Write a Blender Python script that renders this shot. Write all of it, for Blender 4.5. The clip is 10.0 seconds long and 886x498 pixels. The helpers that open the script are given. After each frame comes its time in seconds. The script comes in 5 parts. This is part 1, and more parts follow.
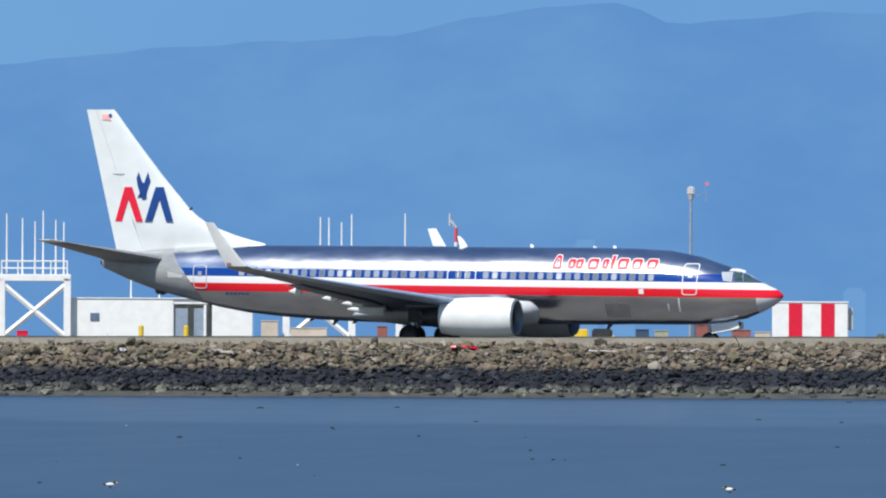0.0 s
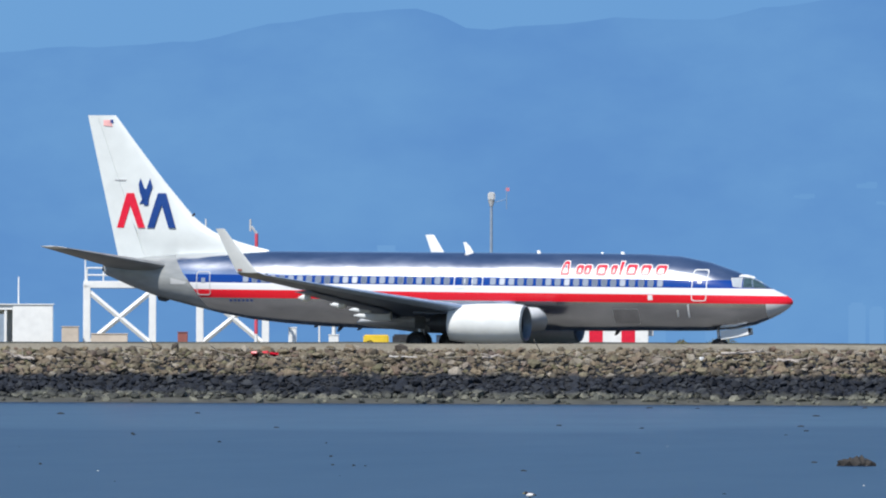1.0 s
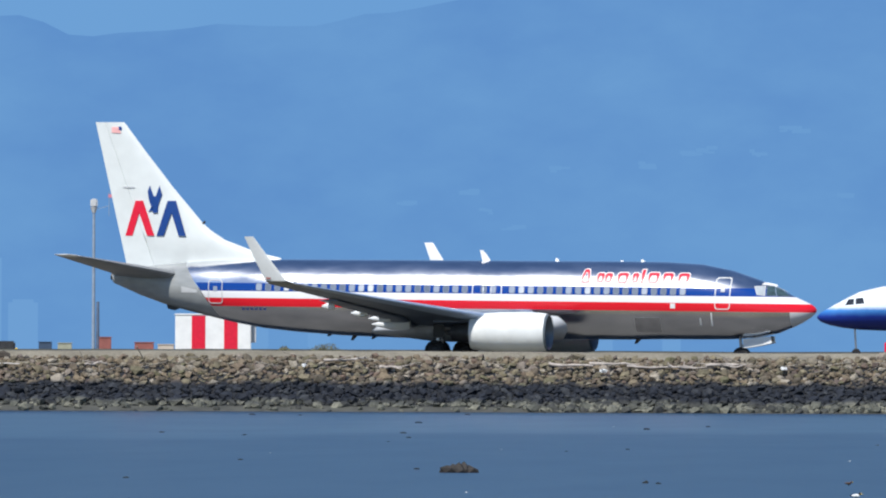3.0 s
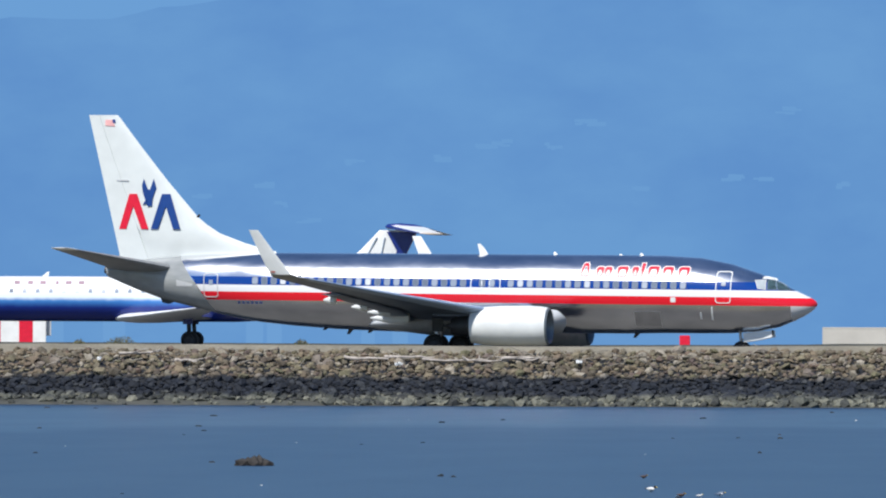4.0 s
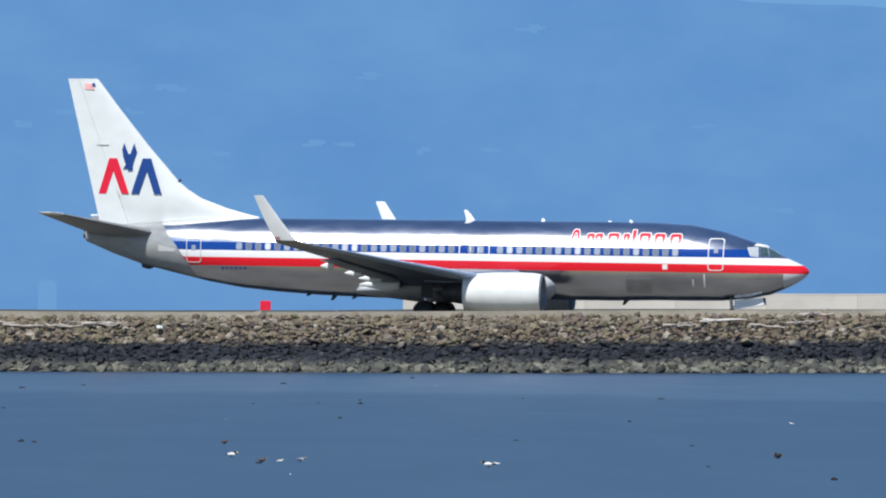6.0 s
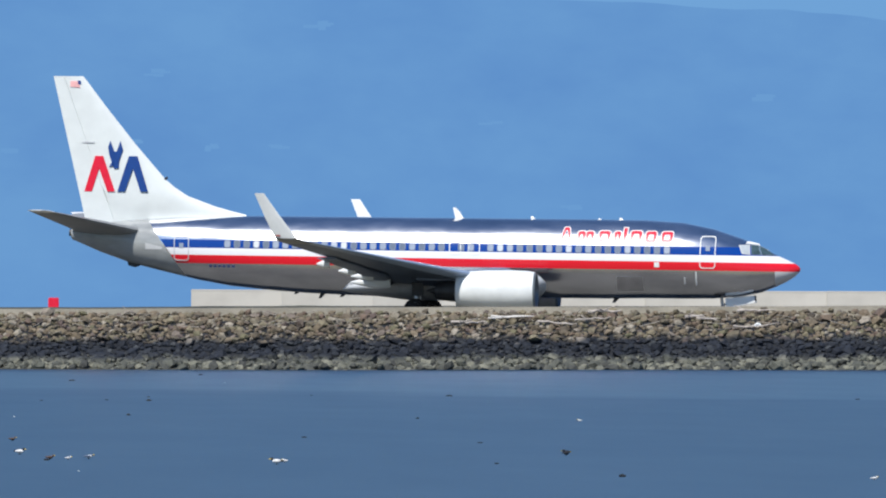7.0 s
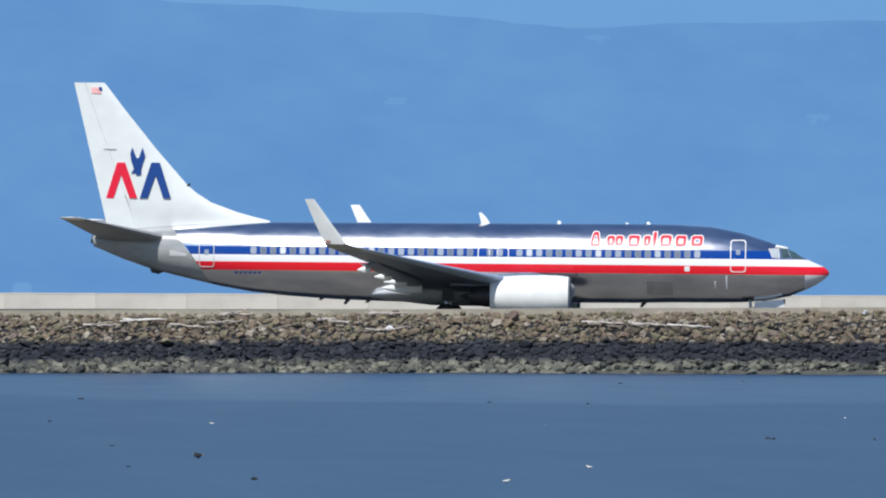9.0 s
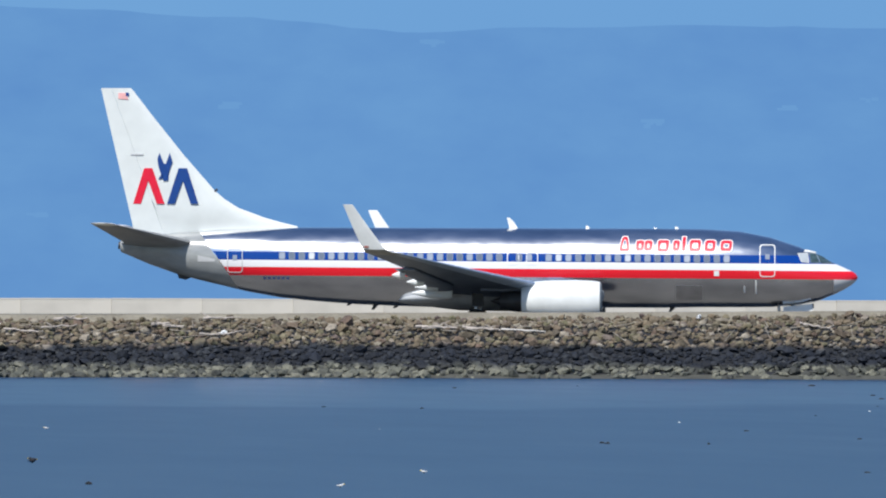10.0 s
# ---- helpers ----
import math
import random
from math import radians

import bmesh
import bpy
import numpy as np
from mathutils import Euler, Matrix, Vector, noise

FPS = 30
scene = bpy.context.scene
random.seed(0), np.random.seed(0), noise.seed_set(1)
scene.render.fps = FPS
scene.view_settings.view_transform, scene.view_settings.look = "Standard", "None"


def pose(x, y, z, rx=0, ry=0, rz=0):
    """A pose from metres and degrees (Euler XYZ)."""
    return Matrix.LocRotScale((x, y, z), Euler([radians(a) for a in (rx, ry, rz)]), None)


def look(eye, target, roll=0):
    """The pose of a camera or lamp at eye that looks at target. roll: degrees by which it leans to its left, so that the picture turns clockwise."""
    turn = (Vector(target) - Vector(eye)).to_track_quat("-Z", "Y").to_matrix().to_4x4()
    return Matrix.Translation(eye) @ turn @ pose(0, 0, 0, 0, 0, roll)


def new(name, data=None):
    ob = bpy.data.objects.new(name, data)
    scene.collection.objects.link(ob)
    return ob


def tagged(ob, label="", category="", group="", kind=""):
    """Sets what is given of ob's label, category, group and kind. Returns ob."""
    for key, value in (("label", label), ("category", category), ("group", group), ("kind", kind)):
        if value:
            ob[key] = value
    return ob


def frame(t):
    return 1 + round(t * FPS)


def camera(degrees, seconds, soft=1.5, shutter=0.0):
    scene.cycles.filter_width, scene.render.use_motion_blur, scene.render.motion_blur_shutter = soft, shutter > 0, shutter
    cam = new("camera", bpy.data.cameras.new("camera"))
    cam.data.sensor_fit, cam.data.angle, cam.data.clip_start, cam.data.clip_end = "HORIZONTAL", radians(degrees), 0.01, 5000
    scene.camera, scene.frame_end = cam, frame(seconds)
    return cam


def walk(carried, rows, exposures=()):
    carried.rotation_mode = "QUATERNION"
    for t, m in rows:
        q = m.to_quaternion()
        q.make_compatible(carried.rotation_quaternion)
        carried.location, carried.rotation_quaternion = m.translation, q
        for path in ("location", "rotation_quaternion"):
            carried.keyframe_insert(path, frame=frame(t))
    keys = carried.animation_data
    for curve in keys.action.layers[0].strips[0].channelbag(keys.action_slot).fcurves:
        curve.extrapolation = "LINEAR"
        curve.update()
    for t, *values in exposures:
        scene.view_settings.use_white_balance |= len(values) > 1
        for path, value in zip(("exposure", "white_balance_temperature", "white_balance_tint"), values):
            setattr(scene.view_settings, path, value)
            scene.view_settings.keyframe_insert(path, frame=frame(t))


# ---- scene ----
from math import cos, sin, pi, atan2, hypot, sqrt
EYE = (0.0, 0.0, 0.45)
cam = camera(3.5924, 10.0, 2.05)
CAM = [  # seconds, turn to the right, tilt up, lean
    (0, -4.0988, 0.3608, 0.249),
    (0.5, -3.6966, 0.3737, 0.250),
    (1, -3.2900, 0.3874, 0.251),
    (1.5, -2.8991, 0.4002, 0.249),
    (2, -2.5154, 0.4127, 0.249),
    (2.5, -2.1185, 0.4254, 0.251),
    (2.7, -1.9472, 0.4247, 0.248),
    (3.8, -0.9942, 0.4063, 0.250),
    (4, -0.8475, 0.3969, 0.249),
    (4.5, -0.4233, 0.3602, 0.249),
    (5, 0.0000, 0.3203, 0.252),
    (5.5, 0.4298, 0.2869, 0.257),
    (6, 0.8540, 0.2635, 0.254),
    (6.2, 1.0252, 0.2555, 0.249),
    (7.3, 1.9399, 0.2543, 0.248),
    (7.5, 2.0781, 0.2528, 0.253),
    (8, 2.4681, 0.2580, 0.249),
    (8.5, 2.8444, 0.2665, 0.250),
    (9, 3.2054, 0.2730, 0.249),
    (9.5, 3.5408, 0.2829, 0.248),
    (10, 3.8776, 0.2941, 0.246),
]


def cam_pose(turn, tilt, lean):
    a, b = radians(turn), radians(tilt)
    way = Vector((sin(a) * cos(b), cos(a) * cos(b), sin(b)))
    return look(EYE, Vector(EYE) + way * 100, lean)


EXPOSURE = 0.1
walk(cam, [(t, cam_pose(a, b, c)) for t, a, b, c in CAM], [(0.0, EXPOSURE), (10.0, EXPOSURE)])

# ---- light ----
SUN_WAY = Vector((-0.26, -0.551, 0.793)).normalized()
world = bpy.data.worlds.new("sky")
scene.world = world
world.use_nodes = True
nt = world.node_tree
sky = nt.nodes.new("ShaderNodeTexSky")
sky.sky_type, sky.sun_disc = "NISHITA", False
sky.sun_elevation = math.asin(SUN_WAY.z)
sky.sun_rotation = atan2(SUN_WAY.x, SUN_WAY.y)
sky.air_density, sky.dust_density, sky.ozone_density = 1.0, 0.1, 3.0
nt.nodes["Background"].inputs["Strength"].default_value = 0.09
tint = nt.nodes.new("ShaderNodeMix")
tint.data_type, tint.blend_type = "RGBA", "MULTIPLY"
tint.inputs[0].default_value, tint.inputs[7].default_value = 1.0, (0.84, 0.98, 1.18, 1)
nt.links.new(sky.outputs[0], tint.inputs[6])
nt.links.new(tint.outputs[2], nt.nodes["Background"].inputs["Color"])
sun = new("sun", bpy.data.lights.new("sun", "SUN"))
sun.data.energy, sun.data.angle, sun.data.color = 4.9, radians(0.53), (1.0, 0.97, 0.93)
sun.matrix_world = look(SUN_WAY * 100, (0, 0, 0))


# ---- materials ----
def srgb(r, g, b):
    return tuple((c / 255 / 12.92 if c <= 10 else ((c / 255 + 0.055) / 1.055) ** 2.4) for c in (r, g, b)) + (1.0,)


class Mat:
    """A material under construction."""

    def __init__(self, name, color=(0.5, 0.5, 0.5), rough=0.6, metal=0.0):
        self.m = bpy.data.materials.new(name)
        self.m.use_nodes = True
        self.t = self.m.node_tree
        self.b = self.t.nodes["Principled BSDF"]
        self.b.inputs["Base Color"].default_value = (*color[:3], 1)
        self.b.inputs["Roughness"].default_value = rough
        self.b.inputs["Metallic"].default_value = metal

    def node(self, kind, **sets):
        n = self.t.nodes.new(kind)
        for key, value in sets.items():
            if key == "operation":
                n.operation = value
            else:
                n.inputs[key].default_value = value
        return n

    def link(self, a, b):
        self.t.links.new(a, b)

    def coord(self, which="Object", scale=(1, 1, 1)):
        tc = self.t.nodes.new("ShaderNodeTexCoord")
        mp = self.t.nodes.new("ShaderNodeMapping")
        mp.inputs["Scale"].default_value = scale
        self.link(tc.outputs[which], mp.inputs["Vector"])
        return mp.outputs[0]

    def noise(self, scale, detail=4.0, vec=None, rough=0.55):
        n = self.node("ShaderNodeTexNoise", Scale=scale, Detail=detail, Roughness=rough)
        self.link(vec if vec is not None else self.coord(), n.inputs["Vector"])
        return n.outputs["Fac"]

    def ramp(self, fac, stops, mode="LINEAR"):
        r = self.t.nodes.new("ShaderNodeValToRGB")
        r.color_ramp.interpolation = mode
        e = r.color_ramp.elements
        while len(e) < len(stops):
            e.new(0.5)
        for k, (p, c) in zip(e, stops):
            k.position, k.color = p, (*c[:3], 1)
        self.link(fac, r.inputs[0])
        return r.outputs[0]

    def math(self, op, a, b=None):
        n = self.t.nodes.new("ShaderNodeMath")
        n.operation = op
        for i, v in enumerate((a, b)):
            if v is None:
                continue
            if isinstance(v, (int, float)):
                n.inputs[i].default_value = v
            else:
                self.link(v, n.inputs[i])
        return n.outputs[0]

    def mix(self, fac, a, b, blend="MIX"):
        n = self.t.nodes.new("ShaderNodeMix")
        n.data_type, n.blend_type = "RGBA", blend
        for i, v in ((0, fac), (6, a), (7, b)):
            if isinstance(v, (int, float)):
                n.inputs[i].default_value = v
            elif isinstance(v, tuple):
                n.inputs[i].default_value = (*v[:3], 1)
            else:
                self.link(v, n.inputs[i])
        return n.outputs[2]

    def color(self, socket):
        self.link(socket, self.b.inputs["Base Color"])
        return self

    def bump(self, height, strength=0.3, distance=0.02):
        n = self.node("ShaderNodeBump", Strength=strength, Distance=distance)
        self.link(height, n.inputs["Height"])
        self.link(n.outputs[0], self.b.inputs["Normal"])
        return self

    def glow(self, socket, strength=1.0):
        """Gives a surface its own light; for the far distance alone."""
        e = self.node("ShaderNodeEmission", Strength=strength * 2 ** -EXPOSURE)
        if isinstance(socket, tuple):
            e.inputs["Color"].default_value = socket
        else:
            self.link(socket, e.inputs["Color"])
        self.link(e.outputs[0], self.t.nodes["Material Output"].inputs["Surface"])
        return self


def paint(name, color, rough=0.35, vary=0.12, scale=3.0, metal=0.0):
    """Worn paint: the colour drifts a little, with faint dirt."""
    k = Mat(name, color, rough, metal)
    a = k.noise(scale, 5)
    dark = tuple(c * (1 - vary) for c in color[:3])
    lite = tuple(min(1, c * (1 + vary * 0.4)) for c in color[:3])
    k.color(k.ramp(a, [(0.3, dark), (0.62, lite)]))
    fine = k.noise(scale * 14, 3)
    r = k.math("MULTIPLY_ADD", fine, 0.2)
    r.node.inputs[2].default_value = rough - 0.1
    k.link(r, k.b.inputs["Roughness"])
    return k.m


M_FIN = paint("fin_white", (0.66, 0.69, 0.665), 0.38, 0.06, 0.9)
M_WHITE = paint("white_paint", (0.78, 0.785, 0.755), 0.35, 0.07, 1.2)
M_GREY_PAINT = paint("light_grey_paint", (0.52, 0.53, 0.53), 0.4, 0.1, 1.5)
M_NACELLE = paint("nacelle_paint", (0.70, 0.72, 0.70), 0.4, 0.12, 0.9)
# darker and bluer than wing paint: underside shade and haze are mixed in
M_WING = paint("wing_shade_grey", (0.105, 0.14, 0.205), 0.42, 0.3, 0.7)
M_STAB = paint("stabilizer_grey", (0.24, 0.25, 0.255), 0.42, 0.25, 0.7)
M_RED = paint("red_paint", (0.68, 0.008, 0.035), 0.35, 0.1, 3)
M_PALE_RED = paint("pale_red", (0.8, 0.42, 0.40))
M_BLUE = paint("blue_paint", (0.006, 0.045, 0.21), 0.35, 0.1, 3)
M_MAST = paint("weathered_grey_steel", (0.25, 0.31, 0.38), 0.6, 0.15, 2)
M_CARGO = paint("dull_aluminium", (0.60, 0.60, 0.61), 0.34, 0.12, 2, 1.0)
M_DARK = paint("dark_metal", (0.03, 0.03, 0.032), 0.5, 0.3, 3)
M_TYRE = paint("tyre_rubber", (0.018, 0.018, 0.018), 0.8, 0.3, 8)
M_RIM = paint("dark_grey_rim", (0.035, 0.035, 0.038), 0.5, 0.2, 4, 0.4)
M_STEEL = paint("steel", (0.45, 0.45, 0.46), 0.35, 0.15, 4, 0.9)
M_CHROME = paint("polished_lip", (0.75, 0.76, 0.78), 0.2, 0.08, 2, 1.0)
M_GLASS = Mat("cabin_glass", (0.03, 0.035, 0.045), 0.06).m
M_FRAME = paint("window_frame", (0.20, 0.235, 0.30), 0.35, 0.1, 6)


def shade_material():
    """Pulled window blinds behind acrylic: mostly grey, a few of them pale."""
    k = Mat("window_blind", (0.25, 0.28, 0.33), 0.22)
    rnd = k.t.nodes.new("ShaderNodeObjectInfo").outputs["Random"]
    k.color(k.ramp(rnd, [(0.0, (0.13, 0.16, 0.21)), (0.45, (0.25, 0.29, 0.36)), (0.78, (0.34, 0.38, 0.45)), (0.9, (0.62, 0.64, 0.66))]))
    return k.m


M_SHADE = shade_material()
# the glass's blue-green reflection is put into its base colour
M_COCKPIT = paint("cockpit_glass", (0.055, 0.095, 0.105), 0.12, 0.5, 4)
# pale base colour stands in for bright sky mirrored in the side pane
M_PANE = paint("side_pane_glare", (0.42, 0.46, 0.48), 0.08, 0.1, 5)
M_REG = paint("faded_blue_lettering", (0.06, 0.085, 0.20), 0.4, 0.2, 4)
# the sky's reflection on bare metal slats is painted as this blue-grey
M_SLAT = paint("slat_sky_grey", (0.25, 0.33, 0.46), 0.30, 0.15, 2)
# what a polished lip mirrors is painted as this dark colour
M_LIP = paint("inlet_lip_reflection", (0.16, 0.19, 0.21), 0.45, 0.2, 3, 0.3)
M_FADED = paint("faded_name", (0.36, 0.24, 0.28), 0.7, 0.2, 4)
M_BELLY = paint("belly_grey", (0.46, 0.48, 0.49), 0.4, 0.25, 0.8)
# distance haze is mixed into this red
M_HAZED_RED = paint("haze_paled_red", (0.62, 0.07, 0.11), 0.6, 0.2, 1)
M_NAVY = paint("navy_paint", (0.006, 0.02, 0.17), 0.3, 0.12, 2)
M_YELLOW = paint("yellow_paint", (0.75, 0.52, 0.03), 0.5, 0.15, 1)
M_CONCRETE = paint("beige_concrete", (0.50, 0.475, 0.42), 0.85, 0.16, 0.2)
M_SHRUB = paint("dry_shrub_leaves", (0.17, 0.17, 0.10), 0.9, 0.45, 1.5)
M_BERM = paint("dark_dry_grass", (0.055, 0.055, 0.035), 0.95, 0.4, 0.3)
M_SILT = paint("grey_silt", (0.066, 0.067, 0.055), 0.8, 0.35, 1.2)
# the dark of the gaps between the stones is put into this colour
M_BED = paint("dark_gap_bed", (0.012, 0.014, 0.018), 0.95, 0.5, 2.5)
M_BRICK = paint("faded_red_panel", (0.30, 0.10, 0.08), 0.7, 0.25, 0.8)
M_BEIGE = paint("beige_panel", (0.55, 0.47, 0.38), 0.7, 0.2, 0.5)
M_PLANK = paint("pale_weathered_plank", (0.62, 0.59, 0.54), 0.8, 0.25, 3)
M_WOOD = paint("weathered_driftwood", (0.40, 0.355, 0.31), 0.85, 0.35, 4)
M_TWIG = paint("grey_twigs", (0.30, 0.27, 0.22), 0.9, 0.4, 3)
M_BROWN = paint("brown_plumage", (0.13, 0.075, 0.045), 0.8, 0.3, 12)
M_BLACKF = paint("black_plumage", (0.012, 0.012, 0.014), 0.7, 0.3, 12)
M_WHITEF = paint("white_plumage", (0.75, 0.74, 0.70), 0.8, 0.15, 12)
M_CLUMP = paint("brown_seaweed", (0.036, 0.032, 0.028), 0.9, 0.5, 9)
M_WEED = paint("dark_seaweed", (0.022, 0.023, 0.024), 0.9, 0.5, 9)


def fuselage_material():
    """Polished bare metal with a red, white and blue stripe along the side."""
    k = Mat("polished_aluminium_fuselage", (0.62, 0.63, 0.65), 0.24, 1.0)
    sep = k.t.nodes.new("ShaderNodeSeparateXYZ")
    k.link(k.coord(), sep.inputs[0])
    x, z = sep.outputs[0], sep.outputs[2]
    lift = k.math("MULTIPLY", k.math("ADD", x, 11.0), 0.0042)
    h = k.math("ADD", z, lift)
    slant = k.math("ADD", x, k.math("MULTIPLY", h, 0.70))     # slanted rear end of the stripes
    rear = k.math("GREATER_THAN", slant, -32.92 + 3.6 * 0.70)

    def band(lo, hi):
        return k.math("MULTIPLY", k.math("MULTIPLY", k.math("GREATER_THAN", h, lo), k.math("LESS_THAN", h, hi)), rear)
    blue = k.math("MULTIPLY", band(3.53, 3.96), k.math("LESS_THAN", x, -1.9))
    white = band(3.17, 3.53)
    white = k.math("MAXIMUM", white, k.math("MULTIPLY", k.math("GREATER_THAN", x, -1.9), k.math("MULTIPLY", k.math("GREATER_THAN", h, 3.17), k.math("LESS_THAN", h, 3.53))))
    red = band(2.74, 3.17)
    radome = k.math("MULTIPLY", k.math("GREATER_THAN", x, -1.25), k.math("LESS_THAN", h, 2.74))
    cone = k.math("LESS_THAN", slant, -32.97 + 3.6 * 0.70)
    panels = k.noise(0.9, 5, k.coord("Object", (0.5, 1.4, 1.4)))
    metal_c = k.ramp(panels, [(0.3, (0.70, 0.71, 0.73)), (0.65, (0.86, 0.87, 0.88))])
    c = k.mix(blue, metal_c, (0.003, 0.045, 0.25))
    c = k.mix(white, c, (0.80, 0.80, 0.80))
    c = k.mix(red, c, (0.74, 0.012, 0.025))
    c = k.mix(radome, c, (0.58, 0.58, 0.57))
    c = k.mix(cone, c, k.ramp(panels, [(0.3, (0.20, 0.215, 0.215)), (0.7, (0.36, 0.375, 0.37))]))
    k.color(c)
    painted = k.math("MAXIMUM", k.math("MAXIMUM", blue, white), k.math("MAXIMUM", red, k.math("MAXIMUM", radome, cone)))
    k.link(k.math("SUBTRACT", 1.0, painted), k.b.inputs["Metallic"])
    # brushed skin: the gloss drifts panel by panel
    r = k.math("MULTIPLY_ADD", panels, 0.22)
    r.node.inputs[2].default_value = 0.10
    k.link(r, k.b.inputs["Roughness"])
    k.bump(k.noise(1.5, 4, k.coord("Object", (0.6, 1.0, 1.0))), 0.26, 0.025)
    return k.m


M_FUSE = fuselage_material()


def regional_material():
    """White above, fading through pale blue to navy below."""
    k = Mat("white_to_navy_fuselage", (0.8, 0.8, 0.8), 0.3)
    sep = k.t.nodes.new("ShaderNodeSeparateXYZ")
    k.link(k.coord(), sep.inputs[0])
    f = k.math("DIVIDE", k.math("SUBTRACT", sep.outputs[2], 1.6), 2.8)
    n = k.math("MULTIPLY", k.math("SUBTRACT", k.noise(2, 4), 0.5), 0.05)
    k.color(k.ramp(k.math("ADD", f, n), [(0.0, (0.006, 0.02, 0.16)), (0.30, (0.008, 0.03, 0.24)), (0.44, (0.05, 0.22, 0.55)), (0.52, (0.72, 0.78, 0.82)), (1.0, (0.8, 0.8, 0.79))]))
    return k.m


M_REGIONAL = regional_material()


def rock_material():
    """Riprap: dry brown-grey above, a dark wet weed belt, pale silt at the foot."""
    k = Mat("riprap_stone", (0.2, 0.17, 0.13), 0.85)
    geo = k.t.nodes.new("ShaderNodeNewGeometry")
    sep = k.t.nodes.new("ShaderNodeSeparateXYZ")
    k.link(geo.outputs["Position"], sep.inputs[0])
    isl = geo.outputs["Random Per Island"]
    oi = k.t.nodes.new("ShaderNodeObjectInfo").outputs["Random"]
    rnd = k.math("FRACT", k.math("ADD", k.math("MULTIPLY", isl, 7.3), k.math("MULTIPLY", oi, 5.1)))
    dry = k.ramp(rnd, [(0.0, (0.073, 0.059, 0.045)), (0.18, (0.224, 0.174, 0.110)), (0.34, (0.112, 0.093, 0.067)), (0.48, (0.241, 0.207, 0.129)), (0.6, (0.168, 0.115, 0.085)), (0.72, (0.157, 0.148, 0.081)), (0.82, (0.118, 0.084, 0.072)), (0.92, (0.381, 0.336, 0.263)), (1.0, (0.146, 0.123, 0.078))])
    wet = k.ramp(rnd, [(0.0, (0.005, 0.008, 0.014)), (0.5, (0.011, 0.016, 0.027)), (0.85, (0.024, 0.029, 0.038)), (1.0, (0.055, 0.06, 0.065))])
    silt = k.ramp(rnd, [(0.0, (0.05, 0.052, 0.047)), (0.5, (0.12, 0.124, 0.098)), (1.0, (0.23, 0.225, 0.17))])
    pos = geo.outputs["Position"]
    drift = k.math("MULTIPLY", k.math("SUBTRACT", k.noise(0.8, 4, pos), 0.5), 0.9)
    # the tide belt climbs a little along the bank
    rise = k.math("MINIMUM", k.math("MAXIMUM", k.math("MULTIPLY", sep.outputs[0], 0.0065), 0.0), 0.27)
    z = k.math("SUBTRACT", k.math("ADD", sep.outputs[2], drift), rise)
    up = k.math("DIVIDE", k.math("ADD", z, 1.12), 0.25)
    up.node.use_clamp = True
    low = k.math("DIVIDE", k.math("SUBTRACT", -1.78, z), 0.3)
    low.node.use_clamp = True
    c = k.mix(up, wet, dry)
    c = k.mix(low, c, silt)
    grain = k.noise(9, 5, pos)
    c = k.mix(0.75, c, k.ramp(grain, [(0.3, (0.35, 0.35, 0.35)), (0.65, (1.0, 1.0, 1.0))]), "MULTIPLY")
    k.color(c)
    k.bump(grain, 0.6, 0.04)
    return k.m


M_ROCK = rock_material()


def earth_material():
    k = Mat("dry_earth", (0.3, 0.26, 0.2), 0.95)
    pos = k.t.nodes.new("ShaderNodeNewGeometry").outputs["Position"]
    a = k.noise(0.5, 6, pos)
    b = k.noise(6, 5, pos)
    c = k.ramp(a, [(0.3, (0.20, 0.18, 0.132)), (0.7, (0.30, 0.272, 0.205))])
    k.color(k.mix(0.6, c, k.ramp(b, [(0.3, (0.5, 0.5, 0.5)), (0.7, (1, 1, 1))]), "MULTIPLY"))
    k.bump(b, 0.5, 0.05)
    return k.m


M_EARTH = earth_material()


def mud_material():
    """Wet tidal mud with a thin film of water."""
    k = Mat("wet_mud_sky_blue", (0.05, 0.05, 0.05), 0.3)
    pos = k.t.nodes.new("ShaderNodeNewGeometry").outputs["Position"]
    mp = k.t.nodes.new("ShaderNodeMapping")
    mp.inputs["Scale"].default_value = (1.0, 0.12, 1.0)
    k.link(pos, mp.inputs["Vector"])
    wide = k.t.nodes.new("ShaderNodeMapping")
    wide.inputs["Scale"].default_value = (0.16, 0.05, 1.0)
    k.link(pos, wide.inputs["Vector"])
    big = k.noise(0.22, 4, wide.outputs[0])
    fine = k.noise(2.2, 5, mp.outputs[0])
    # the blue of the mirrored sky is put into the mud's base colour
    k.color(k.ramp(big, [(0.3, (0.005, 0.025, 0.060)), (0.7, (0.008, 0.032, 0.070))]))
    sep = k.t.nodes.new("ShaderNodeSeparateXYZ")
    k.link(pos, sep.inputs[0])
    edge = k.math("ADD", sep.outputs[1], k.math("MULTIPLY", k.math("SUBTRACT", big, 0.5), 160.0))
    pool = k.math("DIVIDE", k.math("SUBTRACT", edge, 470.0), 25.0)
    pool.node.use_clamp = True
    streak = k.noise(0.35, 4, mp.outputs[0])
    r = k.math("ADD", k.math("MULTIPLY", k.math("ADD", big, streak), 0.04), k.math("SUBTRACT", 0.298, k.math("MULTIPLY", pool, 0.035)))
    k.link(r, k.b.inputs["Roughness"])
    k.b.inputs["IOR"].default_value = 1.22
    k.bump(fine, 0.08, 0.02)
    return k.m


M_MUD = mud_material()


